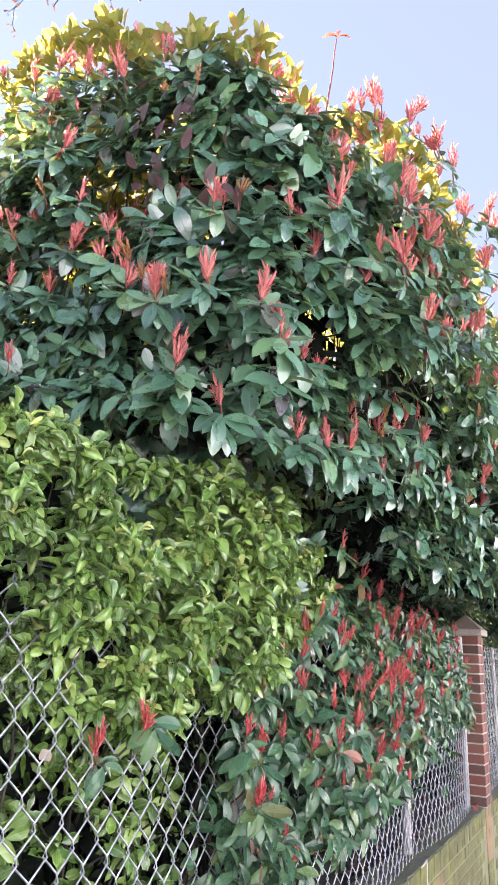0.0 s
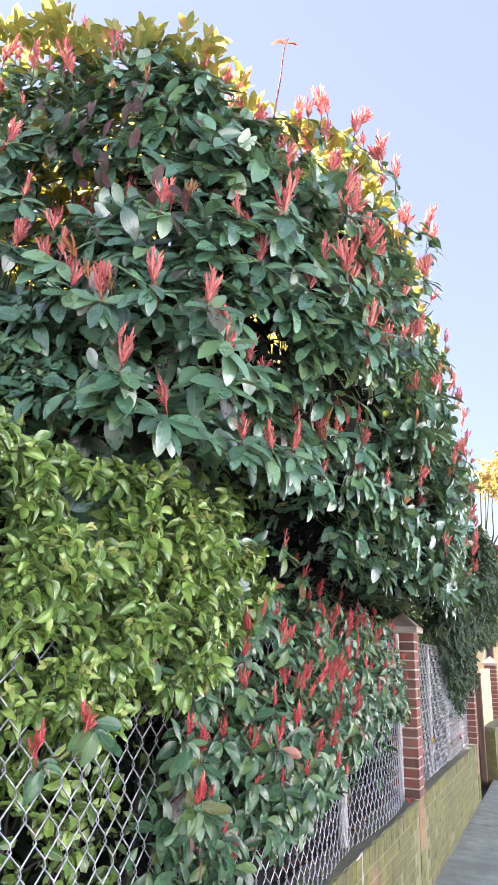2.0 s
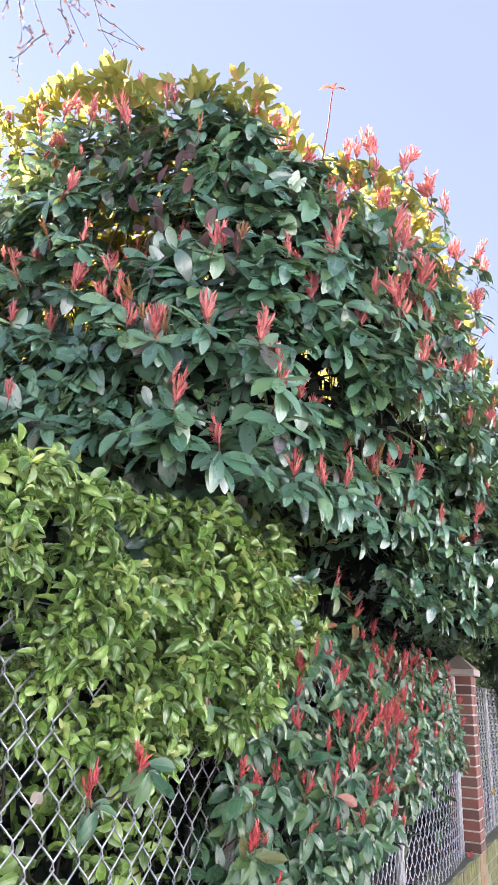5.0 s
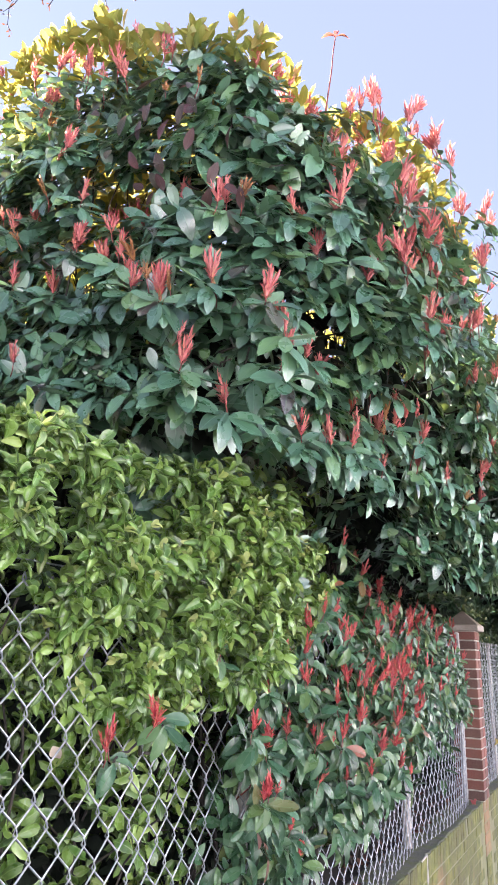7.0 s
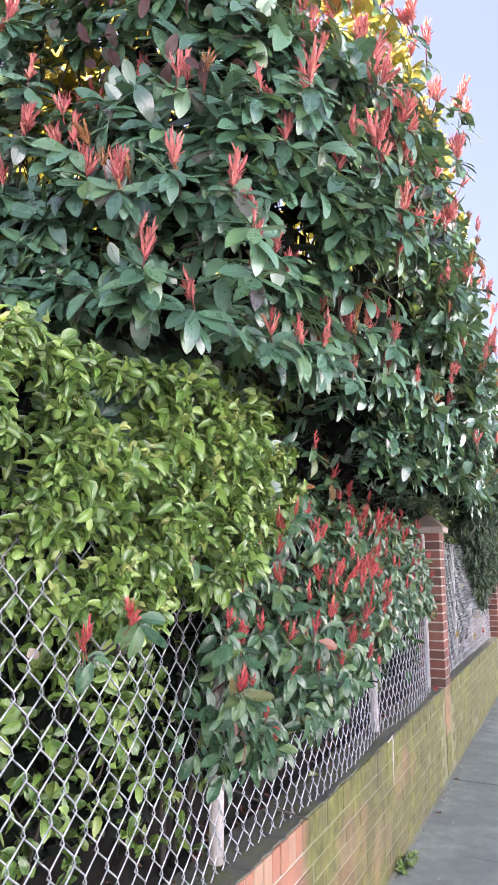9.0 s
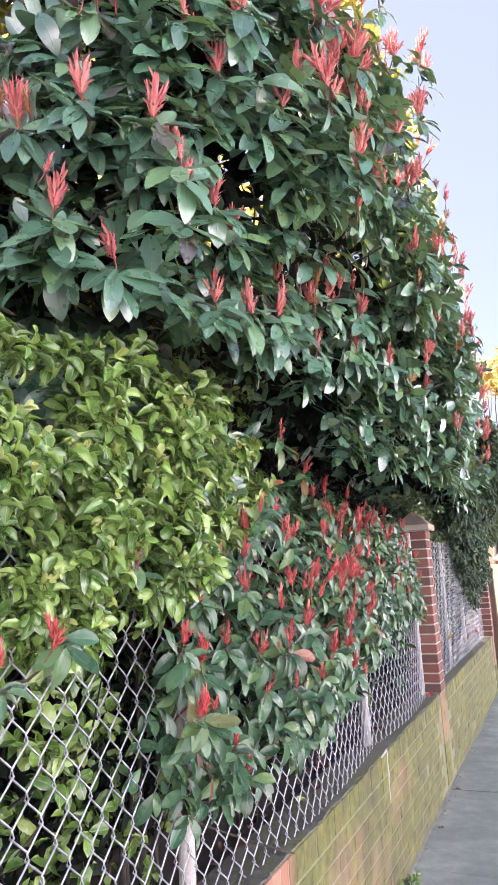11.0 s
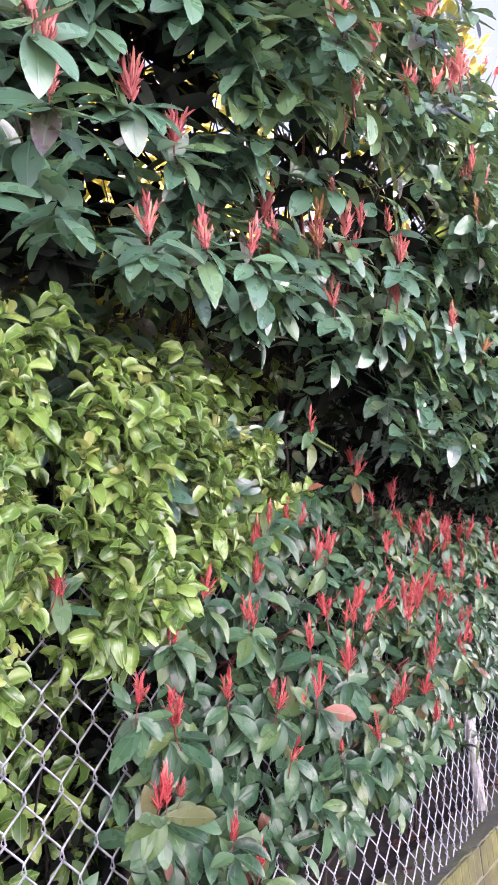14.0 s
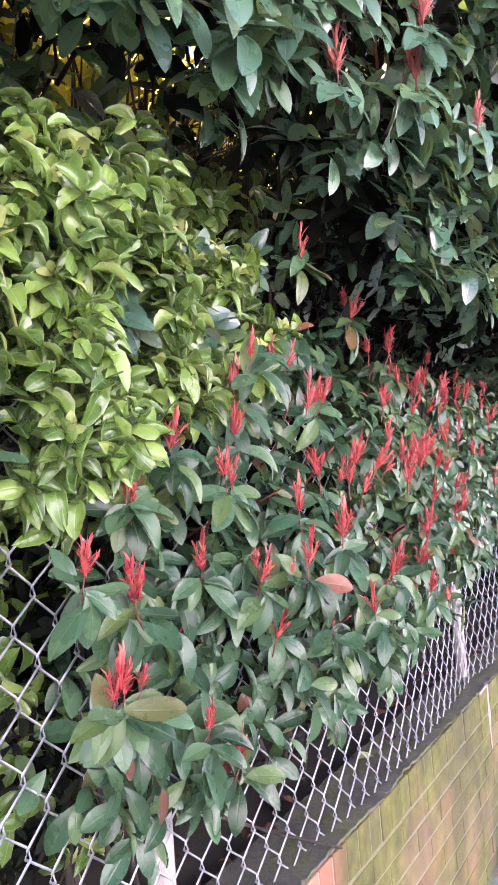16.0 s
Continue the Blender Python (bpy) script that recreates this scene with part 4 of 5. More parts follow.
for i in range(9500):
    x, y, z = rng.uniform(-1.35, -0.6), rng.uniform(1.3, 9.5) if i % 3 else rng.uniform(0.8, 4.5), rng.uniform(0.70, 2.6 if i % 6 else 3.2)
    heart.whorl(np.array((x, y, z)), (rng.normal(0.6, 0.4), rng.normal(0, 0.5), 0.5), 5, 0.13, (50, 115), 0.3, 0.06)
heart.build(scant(BROAD), INNER, tall, "dry_inner_foliage", label="near-black leaves inside the hedge, its shade put into their colour")
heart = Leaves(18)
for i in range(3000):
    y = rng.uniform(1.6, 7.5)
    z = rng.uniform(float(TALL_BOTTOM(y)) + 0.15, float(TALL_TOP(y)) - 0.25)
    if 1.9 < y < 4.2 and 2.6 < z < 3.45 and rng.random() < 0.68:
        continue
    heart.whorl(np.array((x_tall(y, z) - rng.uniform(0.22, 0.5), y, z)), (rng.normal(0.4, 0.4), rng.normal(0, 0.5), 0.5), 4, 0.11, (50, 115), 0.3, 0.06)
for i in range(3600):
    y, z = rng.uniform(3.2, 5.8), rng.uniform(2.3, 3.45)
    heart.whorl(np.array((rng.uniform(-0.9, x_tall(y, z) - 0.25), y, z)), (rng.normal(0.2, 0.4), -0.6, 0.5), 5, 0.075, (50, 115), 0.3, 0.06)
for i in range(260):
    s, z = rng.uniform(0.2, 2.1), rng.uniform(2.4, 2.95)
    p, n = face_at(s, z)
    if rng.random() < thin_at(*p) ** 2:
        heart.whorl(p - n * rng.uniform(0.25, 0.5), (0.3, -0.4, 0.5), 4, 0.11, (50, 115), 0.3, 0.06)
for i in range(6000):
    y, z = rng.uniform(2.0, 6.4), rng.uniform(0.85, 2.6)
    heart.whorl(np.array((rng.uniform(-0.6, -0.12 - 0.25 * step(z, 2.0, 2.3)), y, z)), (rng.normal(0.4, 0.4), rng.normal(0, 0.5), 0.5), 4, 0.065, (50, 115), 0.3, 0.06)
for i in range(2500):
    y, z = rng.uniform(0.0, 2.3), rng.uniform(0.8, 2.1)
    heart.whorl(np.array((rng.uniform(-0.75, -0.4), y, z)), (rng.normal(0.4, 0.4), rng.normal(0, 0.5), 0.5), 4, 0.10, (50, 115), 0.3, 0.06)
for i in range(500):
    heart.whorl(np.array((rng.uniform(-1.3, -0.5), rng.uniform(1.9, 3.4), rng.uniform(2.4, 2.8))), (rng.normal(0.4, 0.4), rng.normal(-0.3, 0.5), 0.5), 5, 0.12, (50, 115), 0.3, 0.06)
heart.build(plain(BROAD), INNER, tall, "dry_inner_foliage", label="near-black leaves inside the hedge, its shade put into their colour")
thicket = bmesh.new()
for i in range(900):
    a = np.array((rng.uniform(-0.9, -0.2), rng.uniform(1.7, 5.0), rng.uniform(0.7, 2.7)))
    way = np.array((rng.normal(0.15, 0.3), rng.normal(0, 0.45), rng.uniform(0.4, 1.0)))
    way /= np.linalg.norm(way)
    size = rng.uniform(0.25, 0.7)
    bend = rng.normal(0, 0.05, 3)
    tube(thicket, [a, a + way * size * 0.5 + bend, a + way * size], [0.005, 0.004, 0.002], 3, False)
ob = part("dead_wood", thicket, BARK, tall, "bare dead twigs inside the hedge")
ob["kind"] = "stuff"
# the flat clipped crown of new growth
crown = Leaves(14)
for i in range(620):
    y = rng.uniform(1.35, 5.5)
    x = rng.uniform(-1.5, x_tall(y, 3.65) - 0.05)
    if y < 1.75 and y < 1.3 + 0.45 * max(0.0, x):
        continue
    z = crown_at(x, y) + rng.normal(-0.05, 0.03) + 0.05 * noise.noise((y * 2, x * 2, 1.0))
    crown.whorl(np.array((x, y, z)), (rng.normal(0.1, 0.3), rng.normal(0, 0.3), 1.0), 6, 0.075, (30, 85), 0.05, 0.05)
for i in range(330):
    s = rng.uniform(0.5, 4.0) if i % 4 else rng.uniform(2.4, 4.9)
    p, n = face_at(s, 3.62)
    p = p - n * abs(rng.normal(0.02, 0.09))
    p[2] = crown_at(p[0], p[1]) + rng.normal(0.0, 0.035)
    crown.whorl(p, n * 0.25 + rng.normal(0, 0.25, 3) + np.array((0, 0, 1.0)), 5, 0.066, (15, 70), 0.0, 0.04)
crown.build(coarse(BROAD), NEW_AND_SUN_TINTED, tall, "new_growth", label="yellow-green new leaves lit by the sun")
far_part = Leaves(17)
far_part.rows = [row for row in leaves.rows if row[1] > 4.0]
leaves.rows = [row for row in leaves.rows if row[1] <= 4.0]
far_part.build(coarse(BROAD), PHOTINIA, tall)
leaves.build(BROAD, PHOTINIA, tall, single=300, near=lambda d: np.abs(d[:, 1] - 1.6) + np.abs(d[:, 2] - 2.5) - d[:, 0])
for i in range(64):
    s = rng.uniform(3.8, 6.0) if i % 3 else rng.uniform(0.6, 4.0)
    y = float(np.interp(s, PLAN_S, PLAN_Y))
    z = rng.uniform(float(TALL_BOTTOM(y)) + 0.1, float(TALL_TOP(y)))
    p, n = face_at(s, z)
    if thin_at(*p) > 0.5:
        red_shoot(tall, p + n * 0.02, n * rng.uniform(0.1, 0.4) + rng.normal(0, 0.15, 3) + np.array((0, 0, 1.0)), rng.uniform(0.45, 0.85) * (1.15 if s > 3.0 else 1.0), rng)
for i in range(75):
    s = rng.uniform(0.5, 5.0)
    p, n = face_at(s, 3.66)
    p = p - n * abs(rng.normal(0, 0.16))
    p[2] = crown_at(p[0], p[1]) + rng.uniform(-0.05, 0.03)
    red_shoot(tall, p, (rng.normal(0, 0.15), rng.normal(0, 0.15), 1), rng.uniform(0.5, 0.85), rng)
for y0, z1, n in ((1.9, 3.2, 5), (2.5, 3.5, 6), (3.6, 3.5, 6), (5.0, 3.4, 5)):
    root = np.array((-0.8 + rng.normal(0, 0.08), y0 + rng.normal(0, 0.1), 0.66))
    fork = root + np.array((rng.normal(-0.25, 0.08), rng.normal(0, 0.15), 1.6))
    branch(tall, root, fork, 0.024, 0.016, rng, 0.02, name="stem")
    for i in range(n):
        end = np.array((rng.uniform(-0.8, -0.35), max(1.9, y0 + rng.normal(0, 0.6)), rng.uniform(2.7, z1)))
        branch(tall, fork, end, 0.011, 0.004, rng)
for i in range(46):
    s, z = rng.uniform(1.0, 4.4), rng.uniform(2.45, 3.4)
    end, n = face_at(s, z)
    end = end - n * 0.08
    branch(tall, end - n * rng.uniform(0.2, 0.4) + np.array((0, rng.normal(0, 0.12), -rng.uniform(0.0, 0.15))), end, 0.005, 0.0025, rng, 0.02, name="twig")
for i in range(26):
    y, z = rng.uniform(1.9, 3.6), rng.uniform(2.2, 2.5)
    x = rng.uniform(-0.35, 0.05)
    branch(tall, (x - 0.1, y + rng.normal(0, 0.08), z - 0.3), (x, y, z + rng.uniform(0.3, 0.7)), 0.0055, 0.003, rng, 0.015, name="twig")
for i in range(64):   # bare stems that show in the hollows
    if i % 3 == 0:
        x, y, z = rng.uniform(-0.3, 0.35), rng.uniform(1.5, 1.75), 2.75
    else:
        y, z = rng.uniform(1.95, 3.1), 2.58
        x = x_tall(y, 2.6) - rng.uniform(0.05, 0.45)
    branch(tall, (x - 0.05, y + rng.normal(0, 0.08), z - 0.1), (x + rng.normal(0, 0.06), y + rng.normal(0, 0.08), z + rng.uniform(0.5, 0.85)), 0.004, 0.002, rng, 0.02, TWIG if i % 4 == 1 else BARK, "twig")
for i in range(45):
    s = rng.uniform(0.8, 5.9)
    y = float(np.interp(s, PLAN_S, PLAN_Y))
    z = rng.uniform(float(TALL_BOTTOM(y)) + 0.05, float(TALL_TOP(y)) - 0.2)
    p, n = face_at(s, z)
    if thin_at(*p) > 0.5:
        red_shoot(tall, p, n * 0.25 + rng.normal(0, 0.2, 3) + np.array((0, 0, 1.0)), rng.uniform(0.5, 0.95), rng, BRONZE_SHOOTS)
# the long thin shoot above the crown
p, tip = np.array((0.47, 1.77, 3.38)), np.array((0.524, 1.766, 3.85))
branch(tall, p, tip, 0.0035, 0.002, rng, 0.002, TWIG, "tall_twig")
top = Leaves(5)
for d in ((-0.7, -0.3, 0.45), (0.7, 0.35, 0.35), (0.1, 0.1, 1.0)):
    top.add(tip, d, (0.2, -0.3, 1), 0.048)
top.build(NARROW, SHOOT, tall, "tip_foliage")
# old leaves turned purple
old = Leaves(6)
for i in range(34):
    x, z = (rng.normal(0.15, 0.14), rng.normal(3.22, 0.08)) if i % 5 else (rng.normal(0.42, 0.05), rng.normal(3.0, 0.05))
    p, n = face_at(float(np.interp(x, PLAN_X[:6], PLAN_S[:6])), z)
    old.add(p + n * rng.uniform(-0.03, 0.05), (rng.normal(0.2, 0.6), rng.normal(-0.2, 0.3), -0.7), n + rng.normal(0, 0.3, 3) + np.array((0, 0, 0.4)), 0.066)
old.build(BROAD, PURPLE, tall, "purple_foliage", label="old leaves turned dull purple")

# -- the photinia in the fence
low = thing("photinia_shrub", (-0.15, 3.0, 0.67), "low photinia with red shoots growing out through a chain-link fence", "shrub", "photinia shrubs")
LOW_TOP = lambda y: np.interp(y, (1.7, 2.0, 2.3, 2.6, 3.2, 4.4, 5.0, 5.4), (1.75, 1.88, 2.02, 2.09, 2.04, 2.06, 2.06, 2.04))
LOW_BOTTOM = lambda y: np.interp(y, (1.7, 1.85, 2.05, 2.4, 2.7, 3.3, 4.0, 5.0, 5.4), (1.4, 1.22, 1.03, 1.06, 1.08, 1.1, 1.2, 1.26, 1.4))
leaves = Leaves(21)
for at in (*SHOOTS_FENCE, *SHOOTS_FENCE_FAR):
    p = np.array(at)
    leaves.fan(p - np.array((0, 0, 0.012)), np.array((0.9, -0.35, 0.0)), int(rng.integers(4, 7)), 0.088)
    red_shoot(low, p, np.array((rng.normal(0.15, 0.15), rng.normal(0, 0.15), 1.0)), rng.uniform(0.55, 0.95), rng, CRIMSON_SHOOTS)
    if rng.random() < 0.4:
        red_shoot(low, p + rng.normal(0, 0.03, 3), (rng.normal(0.2, 0.25), rng.normal(0, 0.25), 1.0), rng.uniform(0.4, 0.75), rng, CRIMSON_SHOOTS)
for x, y, z, count in CLUSTERS:
    for k in range(count):
        red_shoot(low, np.array((x, y, z)) + rng.normal(0, 0.032, 3), (rng.normal(0.2, 0.25), rng.normal(0, 0.3), 1.0), rng.uniform(0.6, 0.9), rng, CRIMSON_SHOOTS)
for i in range(46):
    y = rng.uniform(3.0, 5.75)
    z = rng.uniform(float(LOW_BOTTOM(min(y, 5.0))) + 0.25, float(LOW_TOP(y)) + 0.03)
    red_shoot(low, np.array((float(x_low(y, z)) + 0.02, y, z)), (rng.normal(0.2, 0.2), rng.normal(0, 0.2), 1.0), rng.uniform(0.5, 0.95), rng, CRIMSON_SHOOTS)
for x, y, z, count in ((0.20, 1.434, 1.58, 4), (0.15, 1.326, 1.51, 2), (0.16, 1.737, 1.73, 3)):   # sprigs that reach through the green shrub
    p = np.array((x, y, z))
    leaves.fan(p, np.array((0.9, -0.35, 0.0)), count, 0.078)
    for k in range(2):
        red_shoot(low, p + rng.normal(0, 0.012, 3), (rng.normal(0.1, 0.2), rng.normal(0.1, 0.2), 1.0), rng.uniform(0.5, 0.75), rng, CRIMSON_SHOOTS)
    branch(low, (0.0, y + 0.35, z - 0.05), p - np.array((0, 0, 0.02)), 0.004, 0.003, rng, 0.01, BARK, "twig")
made = 0
while made < 820:
    y = rng.uniform(1.8, 5.35)
    z = rng.uniform(float(LOW_BOTTOM(y)) + 0.02, float(LOW_TOP(y)))
    if y < np.interp(z, (1.2, 1.5, 1.68, 1.83, 1.96, 2.1), (1.93, 2.0, 2.08, 2.2, 2.42, 2.52)) + rng.normal(0, 0.04):
        continue
    if y > 3.4 and z < 1.5 and rng.random() < 0.55 * min(1, (y - 3.4) / 0.8):
        continue
    lump = 0.09 * noise.noise((y * 4, z * 4, 2.0))
    if lump < -0.02 and rng.random() < 0.4:
        continue
    p = np.array((float(x_low(y, z)) + lump - abs(rng.normal(0, 0.07)) - 0.03, y, z))
    leaves.whorl(p, 0.6 * outward(x_low, y, z) + np.array((0, rng.normal(0, 0.3), 0.7)), int(rng.integers(4, 7)), 0.085, (50, 115), 0.7, 0.07, (0.5, -0.15, 0.2))
    made += 1
for i in range(440):   # up to the pillar
    y = rng.uniform(3.3, 5.78)
    z = rng.uniform(1.36 + 0.1 * noise.noise((y * 3, 0.5, 0.5)), float(LOW_TOP(min(y, 5.3))))
    p = np.array((float(x_low(y, z)) + 0.06 * noise.noise((y * 4, z * 4, 2.0)) - abs(rng.normal(0, 0.05)), y, z))
    leaves.whorl(p, (0.7, rng.normal(-0.2, 0.3), 0.6), int(rng.integers(4, 7)), 0.080, (50, 115), 0.7, 0.07, (0.5, -0.2, 0.2))
for i in range(300):
    y = rng.uniform(2.15, 5.6)
    z = rng.uniform(1.0, float(LOW_TOP(min(y, 5.3))))
    leaves.whorl(np.array((rng.uniform(-0.7, 0.05), y, z)), (rng.normal(0, 0.5), rng.normal(0, 0.5), 0.7), 5, 0.10, (50, 120), 0.4, 0.08)
leaves.build(NARROW, FENCE_LEAF, low, single=300, near=lambda d: np.abs(d[:, 1] - 2.15) + np.abs(d[:, 2] - 1.45) - d[:, 0])
for i in range(32):
    y = rng.uniform(2.1, 5.0)
    z = rng.uniform(float(LOW_BOTTOM(y)) + 0.1, float(LOW_TOP(y)) - 0.05)
    end = np.array((float(x_low(y, z)) - 0.02, y, z))
    branch(low, end + np.array((-rng.uniform(0.1, 0.3), rng.uniform(-0.05, 0.2), -rng.uniform(0.1, 0.3))), end, 0.0035, 0.002, rng, 0.01, TWIG, "twig")
for y0 in (2.2, 3.0, 3.9):
    for i in range(4):
        branch(low, (-0.18, y0 + rng.normal(0, 0.08), 0.66), (rng.uniform(-0.15, 0.1), y0 + rng.normal(0.1, 0.3), rng.uniform(1.3, 2.0)), 0.010, 0.005, rng, 0.03, name="stem")
dry = Leaves(8)
for y, z, dx in ((1.9, 1.47, 0.02), (1.96, 1.24, 0.02), (2.03, 1.20, 0.01), (2.05, 1.16, 0.02)):
    dry.add(np.array((float(x_low(y, z)) + dx, y, z)), (0.2, rng.normal(0, 0.5), -1), (1, rng.normal(0, 0.9), 0.4), rng.uniform(0.045, 0.07))
dry.build(NARROW, DEAD, low, "withered_foliage", label="brown withered leaves")

# -- the bright green shrub
green = thing("evergreen_shrub", (-0.3, 1.1, 0.67), "bright green small-leaved evergreen shrub bulging over the fence", "shrub")


def x_green(y, z):
    return 0.20 + 0.02 * np.sin(2.3 * y) - np.clip((z - 2.15) / 0.2, 0, 1.3) ** 2 * 0.09 + 0.04 * np.clip((y - 1.5) / 0.3, 0, 1) - 0.07 * np.clip((y - 2.05) / 0.3, 0, 1)


GREEN_TOP = lambda y: np.interp(y, (-1.0, 1.0, 1.15, 1.4, 1.7, 2.0, 2.2, 2.45, 2.6, 2.8), (2.18, 2.19, 2.19, 2.21, 2.27, 2.28, 2.22, 2.13, 2.06, 1.95))
GREEN_OUT = lambda y: np.interp(y, (-1.0, 1.0, 1.15, 1.3, 1.5, 1.75, 2.3), (2.0, 1.93, 1.80, 1.68, 1.62, 1.57, 1.57))   # below this it stays behind the wires
leaves = Leaves(31)
buds = Leaves(32)
made = 0
while made < 1550:
    y = rng.uniform(0.5, 2.8)
    z = rng.uniform(float(GREEN_OUT(y)) - 0.08, float(GREEN_TOP(y)))
    if y > 1.8 and z < 1.48 + 0.6 * (y - 1.8):
        continue
    swell = np.clip((z - float(GREEN_OUT(y)) + 0.08) / 0.2, 0, 1)
    p = np.array((0.0 + (float(x_green(y, z))) * swell + 0.16 * noise.noise((y * 6, z * 6, 6.0)) - abs(rng.normal(0, 0.075)) - 0.01, y, z))
    if noise.noise((y * 6, z * 6, 6.0)) < -0.06 and rng.random() < 0.9:
        continue
    axis = np.array((rng.uniform(0.3, 1.0), rng.normal(0, 0.5), rng.uniform(0.2, 1.0)))
    leaves.whorl(p, axis, int(rng.integers(5, 8)), float(np.interp(y, (1.3, 1.9), (0.046, 0.058))), (35, 100), 0.12, 0.05, (0.3, -0.2, 0.35), 0.55)
    if rng.random() < 0.13:
        buds.whorl(p + 0.02 * axis, axis, 4, 0.026, (10, 40), 0.0, 0.0)
    made += 1
shell_end = len(leaves.rows)
for i in range(1250):
    y, z = rng.uniform(0.4, 2.5), rng.uniform(0.72, 2.2)
    if (noise.noise((y * 5, z * 5, 8.0)) < -0.05 and rng.random() < 0.75) or (z < 1.15 and rng.random() < 0.5):
        continue
    p = np.array((rng.uniform(-0.6, -0.04) if z < 1.6 else rng.uniform(-0.8, -0.18), y, z))
    leaves.whorl(p, (rng.uniform(-0.2, 0.9), rng.normal(0, 0.5), rng.uniform(0.1, 0.9)), 5, 0.054, (40, 110), 0.2, 0.05)
for i in range(300):   # up into the shade of the tall hedge
    p = np.array((rng.uniform(-0.4, 0.08), rng.uniform(1.9, 2.7), rng.uniform(2.1, 2.42)))
    leaves.whorl(p, (rng.uniform(0.2, 0.9), rng.normal(-0.3, 0.4), rng.uniform(0.3, 1.0)), 5, 0.054, (40, 110), 0.2, 0.05)
for i in range(45):   # just behind the wires beside the low photinia
    p = np.array((rng.uniform(-0.2, -0.05), rng.uniform(1.5, 2.05), rng.uniform(1.05, 1.55)))
    leaves.whorl(p, (rng.uniform(0.3, 1.0), rng.normal(-0.2, 0.4), rng.uniform(0.2, 0.9)), 5, 0.052, (40, 110), 0.2, 0.05)
behind = leaves.split(shell_end, 34)
# upright new shoots with pale stems
for i in range(9):
    y, z = rng.uniform(1.55, 2.25), rng.uniform(1.75, 2.12)
    a = np.array((float(x_green(y, z)) - 0.02, y, z))
    way = np.array((rng.uniform(0.2, 0.6), rng.normal(0, 0.3), 1.0))
    size = rng.uniform(0.05, 0.10)
    part("green_shoot", tube(bmesh.new(), [a - 0.04 * way, a + 0.5 * size * way, a + size * way], [0.0036, 0.0032, 0.0024], 5), BUD, green, "pale green young stem")
    for k in range(3):
        leaves.whorl(a + way * size * (0.3 + 0.35 * k), way, 3, 0.056 * (1 - 0.15 * k), (45, 80), 0.0, 0.01, (0.3, 0, 0.3))
    buds.whorl(a + way * size, way, 6, 0.032, (5, 40), 0.0, 0.0)
leaves.build(CUPPED, SPINDLE, green, single=300, near=lambda d: np.abs(d[:, 1] - 1.7) + np.abs(d[:, 2] - 1.75) - d[:, 0])
behind.build(coarse(ROUND), SPINDLE, green, "inner_foliage")
buds.build(ROUND, BUD, green, "bud_growth", label="pale yellow leaf buds")
for i in range(12):
    y = rng.uniform(0.1, 2.2)
    branch(green, (-0.35 + rng.normal(0, 0.05), y, 0.66), (rng.uniform(-0.3, 0.02), y + rng.normal(0, 0.25), rng.uniform(1.2, 2.0)), 0.006, 0.003, rng, 0.03, name="stem")

# -- the dark shrub on the far panel
dark = thing("dark_shrub", (-0.3, 9.3, 0.67), "dark dense evergreen shrub hanging over the far fence panel", "shrub")
leaves = Leaves(41)
for i in range(4000):
    y = rng.uniform(6.3, 12.6)
    lo = float(np.interp(y, (6.3, 8.2, 8.6, 9.6, 10.2, 10.7, 12.6), (2.05, 1.95, 1.35, 1.12, 1.3, 1.95, 2.1)))
    z = rng.uniform(lo, float(np.interp(y, (6.3, 8.0, 10.0, 12.6), (2.9, 3.15, 3.5, 3.4))))
    x = float(np.interp(z, (1.0, 1.5, 2.0, 2.4, 2.9, 3.4), (0.08, 0.16, 0.30, 0.74, 0.74, 0.50))) - abs(rng.normal(0, 0.12)) - 0.02 * max(0, y - 8.0)
    leaves.whorl(np.array((x, y, z)), (0.7, rng.normal(0, 0.3), 0.6), 5, 0.09, (50, 115), 0.5, 0.06)
deep_start = len(leaves.rows)
for i in range(2600):
    y = rng.uniform(6.4, 14.0)
    leaves.whorl(np.array((rng.uniform(-1.5, -0.45), y, rng.uniform(0.7, 3.0))), (0.7, rng.normal(0, 0.4), 0.5), 5, 0.15, (50, 115), 0.4, 0.06)
deep_rows = leaves.split(deep_start, 43)
for i in range(700):   # the curtain that drapes over the wires
    y, z = rng.uniform(7.9, 10.5), rng.uniform(1.1, 2.1)
    if z < 1.75 - 0.35 * min(1.0, (y - 7.9) / 0.9) + 0.1 * noise.noise((y * 3, z, 0.5)):
        continue
    leaves.whorl(np.array((rng.uniform(0.04, 0.2), y, z)), (0.7, rng.normal(0, 0.3), 0.3), 5, 0.085, (50, 120), 0.6, 0.06)
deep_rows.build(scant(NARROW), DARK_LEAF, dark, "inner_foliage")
leaves.build(plain(NARROW), DARK_LEAF, dark)
for i in range(5):
    branch(dark, (-0.3, 9.0 + 0.3 * i, 0.66), (rng.uniform(-0.2, 0.1), 9.0 + 0.4 * i, 2.0), 0.02, 0.006, rng, name="stem")

